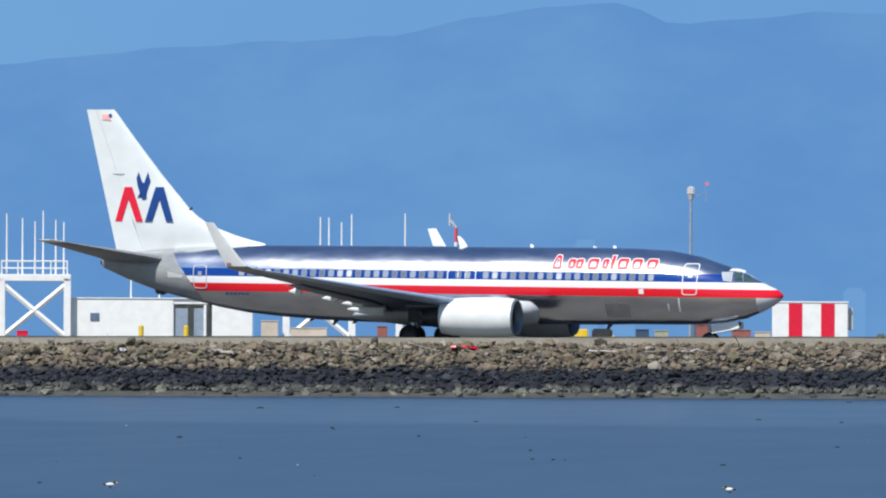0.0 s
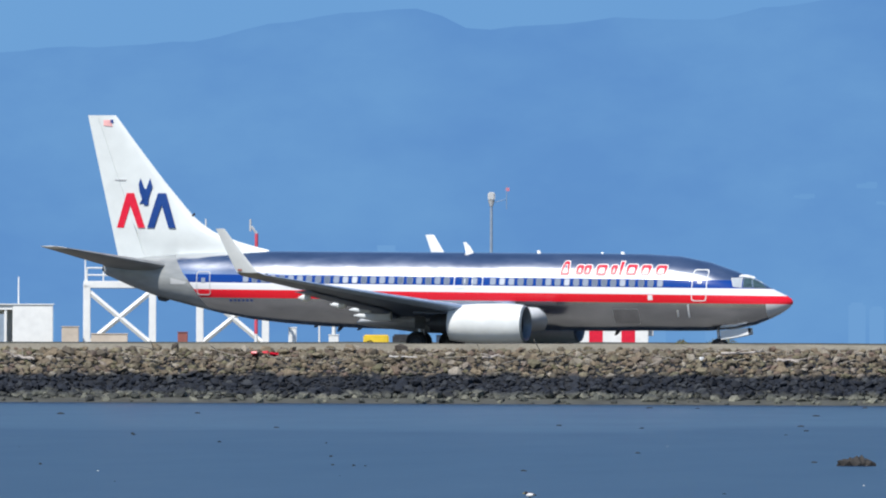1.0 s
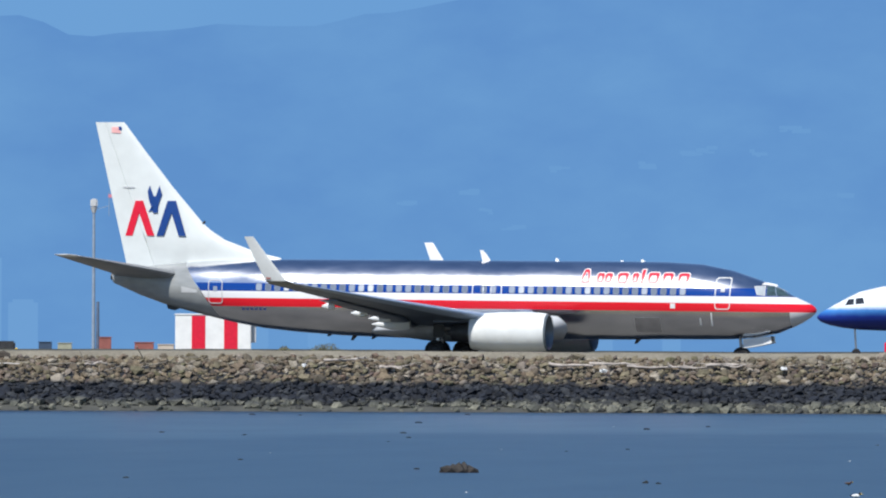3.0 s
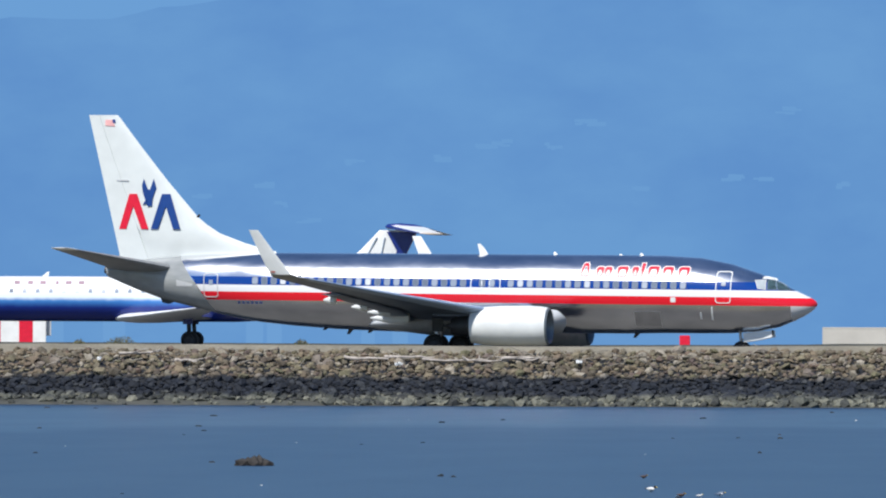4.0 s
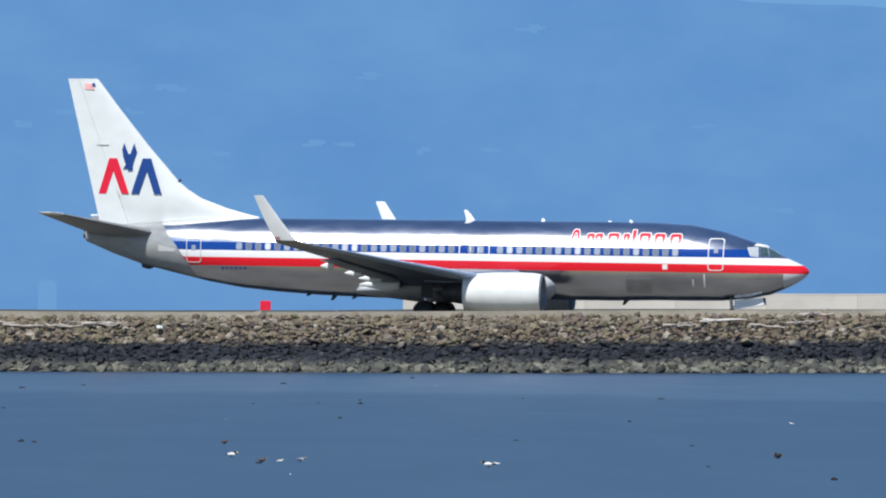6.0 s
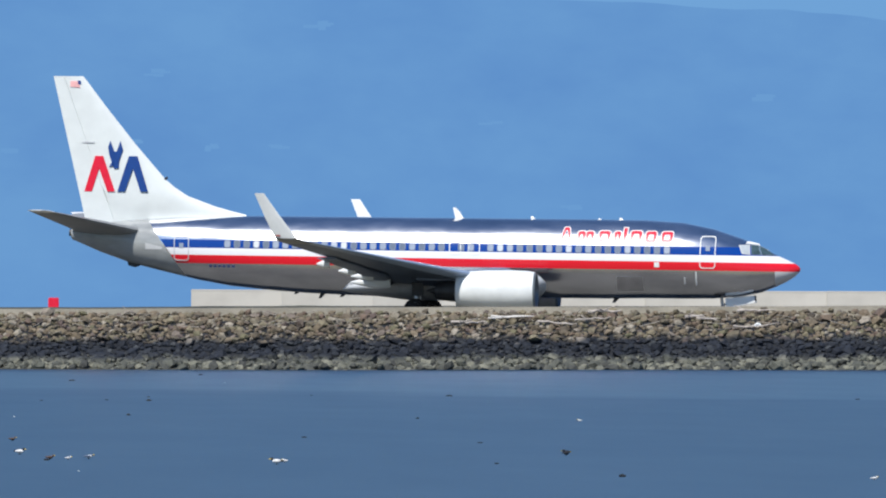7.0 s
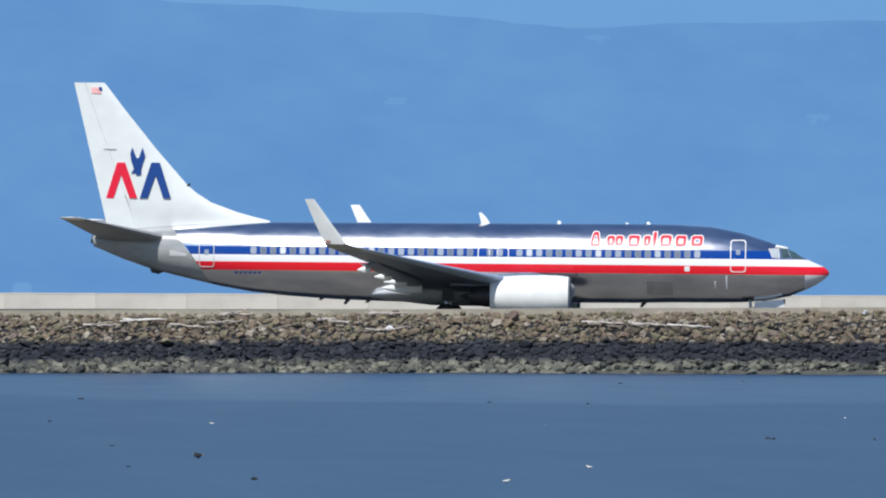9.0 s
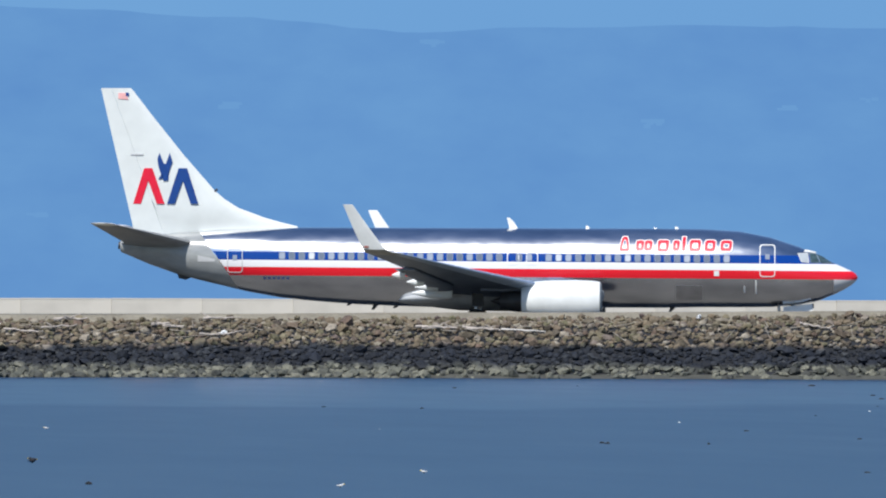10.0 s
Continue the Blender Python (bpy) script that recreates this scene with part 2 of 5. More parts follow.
def grass_material():
    k = Mat("airfield_ground", (0.2, 0.18, 0.11), 0.95)
    pos = k.t.nodes.new("ShaderNodeNewGeometry").outputs["Position"]
    a = k.noise(0.02, 6, pos)
    b = k.noise(0.7, 5, pos)
    c = k.ramp(a, [(0.35, (0.12, 0.108, 0.072)), (0.65, (0.22, 0.19, 0.13))])
    k.color(k.mix(0.5, c, k.ramp(b, [(0.3, (0.5, 0.5, 0.5)), (0.7, (1, 1, 1))]), "MULTIPLY"))
    return k.m


M_GRASS = grass_material()


def asphalt_material():
    k = Mat("asphalt", (0.06, 0.06, 0.06), 0.9)
    pos = k.t.nodes.new("ShaderNodeNewGeometry").outputs["Position"]
    k.color(k.ramp(k.noise(0.3, 6, pos), [(0.3, (0.055, 0.055, 0.054)), (0.7, (0.10, 0.098, 0.094))]))
    k.bump(k.noise(30, 3, pos), 0.4, 0.01)
    return k.m


M_ASPHALT = asphalt_material()


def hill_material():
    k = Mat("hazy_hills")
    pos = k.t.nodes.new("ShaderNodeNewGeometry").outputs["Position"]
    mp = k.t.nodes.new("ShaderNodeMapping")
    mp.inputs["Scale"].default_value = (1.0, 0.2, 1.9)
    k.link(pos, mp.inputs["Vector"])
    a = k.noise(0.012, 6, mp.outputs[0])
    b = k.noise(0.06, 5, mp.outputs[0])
    # distance haze is painted as this blue, and the hills glow with it
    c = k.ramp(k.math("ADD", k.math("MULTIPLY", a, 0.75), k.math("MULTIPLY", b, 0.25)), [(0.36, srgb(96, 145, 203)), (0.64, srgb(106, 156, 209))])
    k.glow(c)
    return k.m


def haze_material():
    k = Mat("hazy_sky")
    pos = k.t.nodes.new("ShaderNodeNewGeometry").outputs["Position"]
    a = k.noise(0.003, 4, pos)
    # the low sky is a glowing sheet with the haze in its colour
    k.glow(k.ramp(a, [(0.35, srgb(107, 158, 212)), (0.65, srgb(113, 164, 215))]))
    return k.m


M_HILL, M_HAZE = hill_material(), haze_material()
# far towers and houses glow; haze and sunlight are put into their flat colours
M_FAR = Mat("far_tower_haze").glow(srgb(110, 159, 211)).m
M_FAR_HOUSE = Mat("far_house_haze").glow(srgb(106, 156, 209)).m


# ---- mesh helpers ----
def mesh_of(name, verts, faces, mats, smooth=False, slots=None):
    me = bpy.data.meshes.new(name)
    me.from_pydata([tuple(v) for v in verts], [], [tuple(f) for f in faces])
    for m in mats if isinstance(mats, (list, tuple)) else [mats]:
        me.materials.append(m)
    if slots:
        me.polygons.foreach_set("material_index", slots)
    if smooth:
        me.polygons.foreach_set("use_smooth", [True] * len(me.polygons))
    me.update()
    return me


def fix(me):
    bm = bmesh.new()
    bm.from_mesh(me)
    bmesh.ops.recalc_face_normals(bm, faces=bm.faces)
    bm.to_mesh(me)
    bm.free()
    return me


def piece(name, me, parent=None, label="", at=None):
    ob = new(name, me)
    if parent is not None:
        ob.parent = parent
    if at is not None:
        ob.matrix_basis = at
    return tagged(ob, label)


def thing(name, label, category, at=None, group="", kind=""):
    ob = new(name)
    if at is not None:
        ob.matrix_basis = at
    return tagged(ob, label, category, group, kind)


def loft(rings, cap=True):
    """Closed rings of equal count joined into a tube."""
    n = len(rings[0])
    verts = [v for r in rings for v in r]
    faces = []
    for i in range(len(rings) - 1):
        for j in range(n):
            k = (j + 1) % n
            faces.append((i * n + j, i * n + k, (i + 1) * n + k, (i + 1) * n + j))
    if cap:
        faces.append(tuple(range(n))[::-1])
        faces.append(tuple(range((len(rings) - 1) * n, len(rings) * n)))
    return verts, faces


def box(sx, sy, sz, bevel=0.0, base=True, at=(0, 0, 0)):
    """A bevelled block, standing on z = 0 if base."""
    bm = bmesh.new()
    bmesh.ops.create_cube(bm, size=1)
    bmesh.ops.scale(bm, vec=(sx, sy, sz), verts=bm.verts)
    bmesh.ops.translate(bm, vec=(at[0], at[1], at[2] + (sz / 2 if base else 0)), verts=bm.verts)
    if bevel:
        bmesh.ops.bevel(bm, geom=bm.edges[:], offset=bevel, segments=2, affect="EDGES")
    return bm


def rod(a, b, r, n=8, r2=None):
    """A round bar from a to b."""
    a, b = Vector(a), Vector(b)
    q = (b - a).to_track_quat("Z", "Y").to_matrix()
    rings = []
    for p, rr in ((a, r), (b, r if r2 is None else r2)):
        rings.append([p + q @ Vector((rr * cos(2 * pi * i / n), rr * sin(2 * pi * i / n), 0)) for i in range(n)])
    return loft(rings)


def merged(parts):
    verts, faces = [], []
    for v, f in parts:
        o = len(verts)
        verts += list(v)
        faces += [tuple(i + o for i in x) for x in f]
    return verts, faces


def bm_mesh(name, bm, mat, smooth=False):
    me = bpy.data.meshes.new(name)
    bm.to_mesh(me)
    bm.free()
    me.materials.append(mat)
    if smooth:
        me.polygons.foreach_set("use_smooth", [True] * len(me.polygons))
    return me


def lathe_x(profile, n=28, flat=0.0):
    """Rings of (x, radius) round the x axis; flat presses the underside."""
    rings = []
    for x, r in profile:
        ring = []
        for i in range(n):
            a = 2 * pi * i / n
            y, z = r * cos(a), r * sin(a)
            if z < 0:
                z *= 1 - flat
            ring.append((x, y, z))
        rings.append(ring)
    return loft(rings, cap=False)


def foil(chord, thick, n=9):
    """An aerofoil outline (along, up), leading edge at 0, running to -chord."""
    up, lo = [], []
    for i in range(n + 1):
        u = (1 - cos(pi * i / n)) / 2
        t = 5 * thick * (0.2969 * sqrt(u) - 0.126 * u - 0.3516 * u * u + 0.2843 * u ** 3 - 0.1036 * u ** 4)
        up.append((-u * chord, t * chord))
        lo.append((-u * chord, -t * chord * 0.8))
    return up + lo[-2:0:-1]


# ---- airliner ----
STATIONS = [  # x, top, bottom, half width
    (-0.02, 2.87, 2.77, 0.06), (-0.12, 3.0, 2.62, 0.22), (-0.35, 3.15, 2.42, 0.42), (-0.75, 3.33, 2.17, 0.66), (-1.2, 3.53, 1.95, 0.87), (-2.0, 3.95, 1.62, 1.17),
    (-3.0, 4.37, 1.40, 1.45), (-4.5, 4.86, 1.28, 1.71), (-6.1, 5.17, 1.26, 1.84), (-8.0, 5.28, 1.26, 1.88), (-10.0, 5.3, 1.22, 1.88),
    (-14.0, 5.3, 1.22, 1.88), (-18.0, 5.3, 1.22, 1.88), (-22.0, 5.3, 1.22, 1.88), (-24.0, 5.3, 1.28, 1.88), (-25.6, 5.3, 1.34, 1.86), (-27.9, 5.3, 1.50, 1.79),
    (-29.7, 5.29, 1.68, 1.69), (-31.4, 5.26, 1.98, 1.52), (-33.2, 5.18, 2.40, 1.29), (-34.9, 5.03, 2.81, 1.0), (-36.5, 4.85, 3.37, 0.65), (-37.6, 4.72, 3.84, 0.38), (-37.95, 4.64, 3.98, 0.29), (-38.02, 4.58, 4.05, 0.24)]


def section(x, table):
    for (x0, *a), (x1, *b) in zip(table, table[1:]):
        if x0 >= x >= x1:
            u = (x0 - x) / (x0 - x1)
            return [p + (q - p) * u for p, q in zip(a, b)]
    return list(table[-1][1:])


def skin(x, z, side, table, off=0.0):
    """The point of the hull's skin at (x, z), moved outwards by off."""
    top, bot, w = section(x, table)
    c, h = (top + bot) / 2, (top - bot) / 2
    u = max(-0.98, min(0.98, (z - c) / h))
    k = sqrt(1 - u * u)
    n = Vector((0, k / w, u / h)).normalized()
    p = Vector((x, w * k, z)) + n * off
    return Vector((p.x, side * p.y, p.z))


def hull(table, n=96, sub=1):
    rings = []
    xs = []
    for (a, *_), (b, *_) in zip(table, table[1:]):
        for i in range(sub):
            xs.append(a + (b - a) * i / sub)
    xs.append(table[-1][0])
    for x in xs:
        top, bot, w = section(x, table)
        c, h = (top + bot) / 2, (top - bot) / 2
        rings.append([(x, w * cos(2 * pi * i / n), c + h * sin(2 * pi * i / n)) for i in range(n)])
    return loft(rings)


def patch(corners, side, table, off=0.012, nx=4, nz=4):
    """A thin plate laid on the skin; corners (x, z) in turn: a, b, c, d."""
    (ax, az), (bx, bz), (cx, cz), (dx, dz) = corners
    outer, inner = [], []
    for j in range(nz + 1):
        v = j / nz
        for i in range(nx + 1):
            u = i / nx
            x = (ax * (1 - u) + bx * u) * (1 - v) + (dx * (1 - u) + cx * u) * v
            z = (az * (1 - u) + bz * u) * (1 - v) + (dz * (1 - u) + cz * u) * v
            outer.append(skin(x, z, side, table, off))
            inner.append(skin(x, z, side, table, -0.03))
    n = len(outer)
    w = nx + 1
    faces = []
    for j in range(nz):
        for i in range(nx):
            q = (j * w + i, j * w + i + 1, (j + 1) * w + i + 1, (j + 1) * w + i)
            faces.append(q)
            faces.append(tuple(n + k for k in q[::-1]))
    rim = [i for i in range(w)] + [j * w + nx for j in range(1, nz + 1)] + [nz * w + i for i in range(nx - 1, -1, -1)] + [j * w for j in range(nz - 1, 0, -1)]
    for a, b in zip(rim, rim[1:] + rim[:1]):
        faces.append((a, b, n + b, n + a))
    return outer + inner, faces


def round_loop(x0, x1, z0, z1, r, slant=0.0, taper=0.0):
    """A rounded rectangle in (x, z); slant leans it, taper narrows its top."""
    pts = []
    xm = (x0 + x1) / 2
    for cx, cz, a0 in ((x1 - r, z1 - r, 0), (x0 + r, z1 - r, 90), (x0 + r, z0 + r, 180), (x1 - r, z0 + r, 270)):
        for i in range(4):
            a = radians(a0 + 30 * i)
            pts.append((cx + r * cos(a), cz + r * sin(a)))
    loop = []
    for (ax, az), (bx, bz) in zip(pts, pts[1:] + pts[:1]):
        n = max(1, int(hypot(bx - ax, bz - az) / 0.12))
        loop += [(ax + (bx - ax) * i / n, az + (bz - az) * i / n) for i in range(n)]
    out = []
    for x, z in loop:
        v = (z - z0) / (z1 - z0)
        out.append((xm + (x - xm) * (1 - taper * v) + slant * v, z))
    return out


def frame_patch(x0, x1, z0, z1, side, table, t=0.05, off=0.02, r=0.14, slant=0.0, taper=0.0):
    """A thin raised outline with rounded corners on the skin."""
    loop = round_loop(x0, x1, z0, z1, r, slant, taper)
    xm, zm = (x0 + x1) / 2 + slant / 2, (z0 + z1) / 2
    kx, kz = 1 - 2 * t / (x1 - x0), 1 - 2 * t / (z1 - z0)
    hole = [(xm + (x - xm) * kx, zm + (z - zm) * kz) for x, z in loop]
    rings = [[skin(x, z, side, table, o) for x, z in pts] for pts, o in ((loop, -0.03), (loop, off), (hole, off), (hole, -0.03))]
    n = len(loop)
    verts = [v for g in rings for v in g]
    faces = [(g * n + i, g * n + (i + 1) % n, ((g + 1) % 4) * n + (i + 1) % n, ((g + 1) % 4) * n + i) for g in range(4) for i in range(n)]
    return verts, faces


def blade(rows, axis="y"):
    """A wing or fin from rows of (x leading edge, span position, height, chord, thickness ratio)."""
    rings = []
    for x, y, z, chord, t in rows:
        if axis == "y":
            rings.append([(x + a, y, z + b) for a, b in foil(chord, t)])
        else:
            rings.append([(x + a, y + b, z) for a, b in foil(chord, t)])
    return loft(rings)


def solid(name, vf, mat, smooth=True):
    me = fix(mesh_of(name, vf[0], vf[1], mat, smooth))
    return auto(me, 48) if smooth else me


def auto(me, angle=40):
    """Smooth shading with sharp edges kept."""
    bm = bmesh.new()
    bm.from_mesh(me)
    for e in bm.edges:
        e.smooth = not (len(e.link_faces) == 2 and e.calc_face_angle(0) > radians(angle))
    bm.to_mesh(me)
    bm.free()
    return me


def flat_shape(outline, y0, y1, mat, name):
    """An outline in (x, z) with thickness between y0 and y1."""
    n = len(outline)
    verts = [(x, y0, z) for x, z in outline] + [(x, y1, z) for x, z in outline]
    faces = [tuple(range(n)), tuple(range(n, 2 * n))[::-1]] + [(i, (i + 1) % n, n + (i + 1) % n, n + i) for i in range(n)]
    return fix(mesh_of(name, verts, faces, mat))


def wheel_meshes(r, w):
    n = 28
    prof = [(-w / 2, r * 0.62), (-w / 2, r * 0.88), (-w * 0.36, r * 0.97), (0, r), (w * 0.36, r * 0.97), (w / 2, r * 0.88), (w / 2, r * 0.62)]
    rings = [[(rr * cos(2 * pi * i / n), y, rr * sin(2 * pi * i / n)) for i in range(n)] for y, rr in prof]
    t = solid("tyre", loft(rings, cap=False), M_TYRE)
    prof = [(-w * 0.42, r * 0.1), (-w * 0.40, r * 0.35), (-w * 0.48, r * 0.62), (w * 0.48, r * 0.62), (w * 0.40, r * 0.35), (w * 0.42, r * 0.1)]
    rings = [[(rr * cos(2 * pi * i / 10), y, rr * sin(2 * pi * i / 10)) for i in range(10)] for y, rr in prof]
    return t, solid("rim", loft(rings), M_RIM, False)


WHEELS = []     # (wheel, x, y, z, radius)


def add_wheel(parent, meshes, x, y, z):
    w = new("wheel")
    w.parent = parent
    w.matrix_basis = pose(x, y, z)
    piece("tyre", meshes[0], w, "black rubber tyre")
    piece("rim", meshes[1], w, "grey metal rim")
    return w


def airliner():
    root = thing("airliner", "polished silver twin-engine airliner with red, white and blue stripes", "airplane")
    body = piece("fuselage", auto(solid("fuselage", hull(STATIONS), M_FUSE), 60), root, "bare polished metal skin with long stripes")
    # belly fairing round the wing root
    rings = []
    for x, w, top, bot in [(-12.9, 0.9, 2.4, 1.7), (-13.05, 1.5, 2.65, 1.45), (-13.5, 1.96, 2.82, 1.22), (-14.6, 2.12, 2.84, 1.08), (-17, 2.12, 2.6, 1.0), (-20.5, 2.12, 2.4, 1.05), (-22.2, 1.9, 2.15, 1.25), (-23.3, 1.4, 1.95, 1.35), (-24.1, 0.5, 1.7, 1.4)]:
        c, h = (top + bot) / 2, (top - bot) / 2
        rings.append([(x, w * cos(2 * pi * i / 28), c + h * sin(2 * pi * i / 28)) for i in range(28)])
    piece("belly_fairing", solid("belly_fairing", loft(rings), M_BELLY), root, "grey painted fairing")
    # fin and rudder
    fin_rows, rud_rows = [], []
    te = lambda z: -37.30 - (z - 5.0) * 0.235
    for z, le in [(4.85, -28.6), (5.36, -28.9), (5.55, -29.7), (5.8, -30.6), (6.3, -31.95), (6.75, -32.65), (7.17, -33.15), (9.0, -34.75), (11.0, -36.36), (12.3, -37.36), (12.45, -37.5)]:
        hinge = te(z) + (0.30 * (12.45 - z) / 7.5 * 3.2 + 0.55)
        thick = 0.42 + (12.45 - z) * 0.055
        if z <= 5.8:
            thick = 0.30 + 0.35 * (z - 4.85)
        full = le - te(z)
        outline = foil(full, min(0.12, thick / full))
        cut = [(max(a, hinge - le), b) for a, b in outline]
        fin_rows.append([(le + a, b, z) for a, b in cut])
        if z > 4.8:
            m = hinge - 0.008
            hw = lambda x: 5 * min(0.12, thick / full) * full * (0.2969 * sqrt((le - x) / full) - 0.126 * (le - x) / full - 0.3516 * ((le - x) / full) ** 2 + 0.2843 * ((le - x) / full) ** 3 - 0.1036 * ((le - x) / full) ** 4)
            tw, th = hw(m), hw(m - (m - te(z)) * 0.5)
            rud_rows.append([(m, tw, z), (m - (m - te(z)) * 0.5, th, z), (te(z), 0.012, z), (te(z), -0.012, z), (m - (m - te(z)) * 0.5, -th * 0.8, z), (m, -tw * 0.8, z)])
    fin = piece("tail_fin", auto(solid("tail_fin", loft(fin_rows), M_FIN), 50), root, "white painted fin")
    piece("rudder", auto(solid("rudder", loft(rud_rows), M_FIN), 50), root, "white painted rudder")
    def fin_half(x, z):
        le = section(z, [(12.45, -37.5), (12.3, -37.36), (11.0, -36.36), (9.0, -34.75), (7.17, -33.15), (6.3, -31.95), (5.8, -30.6)])[0]
        full = le - te(z)
        t = min(0.12, (0.42 + (12.45 - z) * 0.055) / full)
        u = max(0.0, min(1.0, (le - x) / full))
        return 5 * t * full * (0.2969 * sqrt(u) - 0.126 * u - 0.3516 * u * u + 0.2843 * u ** 3 - 0.1036 * u ** 4)

    def decal(quads, s, mat, name, n=6):
        """A thin plate, made of quads, that follows the fin's surface."""
        parts = []
        for (ax, az), (bx, bz), (cx, cz), (dx, dz) in quads:
            out, inn = [], []
            for j in range(n + 1):
                v = j / n
                for i in range(n + 1):
                    u = i / n
                    x = (ax * (1 - u) + bx * u) * (1 - v) + (dx * (1 - u) + cx * u) * v
                    z = (az * (1 - u) + bz * u) * (1 - v) + (dz * (1 - u) + cz * u) * v
                    h = fin_half(x, z)
                    out.append((x, s * (h + 0.010), z))
                    inn.append((x, s * (h - 0.03), z))
            m, w = len(out), n + 1
            faces = []
            for j in range(n):
                for i in range(n):
                    q = (j * w + i, j * w + i + 1, (j + 1) * w + i + 1, (j + 1) * w + i)
                    faces += [q, tuple(m + k for k in q[::-1])]
            rim = list(range(w)) + [j * w + n for j in range(1, w)] + [n * w + i for i in range(n - 1, -1, -1)] + [j * w for j in range(n - 1, 0, -1)]
            faces += [(p, q, m + q, m + p) for p, q in zip(rim, rim[1:] + rim[:1])]
            parts.append((out + inn, faces))
        v, f = merged(parts)
        return fix(mesh_of(name, v, f, mat))

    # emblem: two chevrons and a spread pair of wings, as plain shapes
    for x0, x1, xa, xb, mat, lab in [(-37.37, -35.74, -36.80, -36.38, M_RED, "red chevron emblem"), (-35.61, -33.99, -35.02, -34.58, M_BLUE, "blue chevron emblem")]:
        za, zb, zc = 6.49, 7.69, 8.33
        xm = (xa + xb) / 2
        la, lb = x0 + (xa - x0) * 0.65, x1 + (xb - x1) * 0.65
        o = [((x0, za), (x0 + 0.40, za), (xm, zb), (la, zb)), ((x1 - 0.40, za), (x1, za), (lb, zb), (xm, zb)), ((la, zb), (lb, zb), (xb, zc), (xa, zc))]
        for s in (-1, 1):
            for q in o:
                piece("emblem", decal([q], s, mat, "emblem"), fin, lab)
    o = [((-36.01, 9.12), (-36.12, 8.79), (-36.06, 8.40), (-35.80, 8.59)), ((-36.06, 8.40), (-35.92, 8.00), (-35.72, 8.00), (-35.80, 8.59)),
         ((-35.48, 9.12), (-35.33, 8.65), (-35.43, 8.40), (-35.67, 8.57)), ((-35.43, 8.40), (-35.56, 7.97), (-35.72, 8.00), (-35.67, 8.57)), ((-35.80, 8.57), (-35.72, 8.02), (-35.70, 8.02), (-35.67, 8.55)),
         ((-35.92, 8.00), (-35.54, 8.00), (-35.55, 7.70), (-35.80, 7.68)), ((-35.92, 8.00), (-35.78, 8.00), (-35.83, 7.81), (-36.06, 7.77))]
    for s in (-1, 1):
        for q in o:
            piece("emblem", decal([q], s, M_BLUE, "emblem"), fin, "blue winged emblem")
        piece("flag_mark", decal([((-38.15, 11.9), (-37.62, 11.86), (-37.77, 12.2), (-38.15, 12.2))], s, M_PALE_RED, "flag_mark"), fin, "small pale red flag")
        piece("flag_corner", decal([((-37.76, 12.04), (-37.58, 12.04), (-37.62, 12.22), (-37.76, 12.22))], s, M_BLUE, "flag_corner"), fin, "small blue flag corner")
    piece("light_knob", solid("light_knob", rod((-33.2, 0, 7.1), (-33.03, 0, 7.26), 0.06), M_DARK), fin, "dark knob")
    # stabilizers
    for s in (-1, 1):
        rows = [(-34.0, s * 0.3, 4.42, 3.95, 0.18), (-34.4, s * 1.0, 4.50, 3.4, 0.16), (-37.85, s * 6.75, 5.35, 1.22, 0.09)]
        piece("stabilizer", auto(solid("stabilizer", blade(rows), M_STAB), 50), root, "grey horizontal stabilizer")
        tip = [(-37.85, s * 6.75, 5.35, 1.22, 0.09), (-38.0, s * 7.02, 5.40, 1.14, 0.08), (-38.3, s * 7.18, 5.44, 0.90, 0.05)]
        piece("stabilizer_tip", auto(solid("stabilizer_tip", blade(tip), M_WHITE), 50), root, "white stabilizer tip")
        # wing with winglet
        rows = [(-13.6, s * 1.2, 1.88, 8.2, 0.12), (-14.6, s * 1.9, 1.98, 7.0, 0.12), (-16.8, s * 5.8, 2.45, 4.55, 0.11), (-20.0, s * 11.5, 3.16, 3.0, 0.10), (-22.95, s * 16.7, 3.86, 1.62, 0.075)]
        piece("wing", auto(solid("wing", blade(rows), M_WING), 50), root, "grey wing with underside shade and haze in its colour")
        tip_rings = []
        for x, y, z, chord, tilt in [(-22.95, 16.7, 3.86, 1.62, 0), (-23.4, 17.1, 3.93, 1.38, 25), (-23.75, 17.38, 4.1, 1.15, 58), (-24.05, 17.5, 4.45, 1.0, 74), (-24.6, 17.68, 5.2, 0.8, 76), (-25.4, 17.95, 6.34, 0.48, 76)]:
            a = radians(tilt)
            tip_rings.append([(x + p, s * (y - q * sin(a)), z + q * cos(a)) for p, q in foil(chord, 0.09)])
        piece("wingtip", auto(solid("wingtip", loft(tip_rings[:3]), M_STAB), 50), root, "grey curved wingtip")
        wl = piece("winglet", auto(solid("winglet", loft(tip_rings[2:]), M_NACELLE), 50), root, "pale upswept winglet")
        piece("winglet_mark", bm_mesh("winglet_mark", box(0.24, 0.03, 0.10, 0.01, False, (-24.72, s * 17.45, 4.22)), M_BRICK), wl, "small rust-red mark")
        piece("wingtip_light", bm_mesh("wingtip_light", box(0.22, 0.1, 0.1, 0.03, True, (-23.42, s * 17.0, 3.98)), M_PANE), wl, "small pale wingtip light")
        flap = [(-20.9, s * 2.2, 1.86, 1.5, 0.15), (-20.65, s * 5.8, 2.29, 1.4, 0.14), (-22.45, s * 12.2, 3.12, 1.05, 0.12)]
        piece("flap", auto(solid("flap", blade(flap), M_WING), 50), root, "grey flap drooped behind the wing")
        # slats: a shell round the front of the wing
        rings = []
        for x, y, z, chord, t in rows[1:]:
            cut = (0.17 if chord > 2 else 0.24) * chord
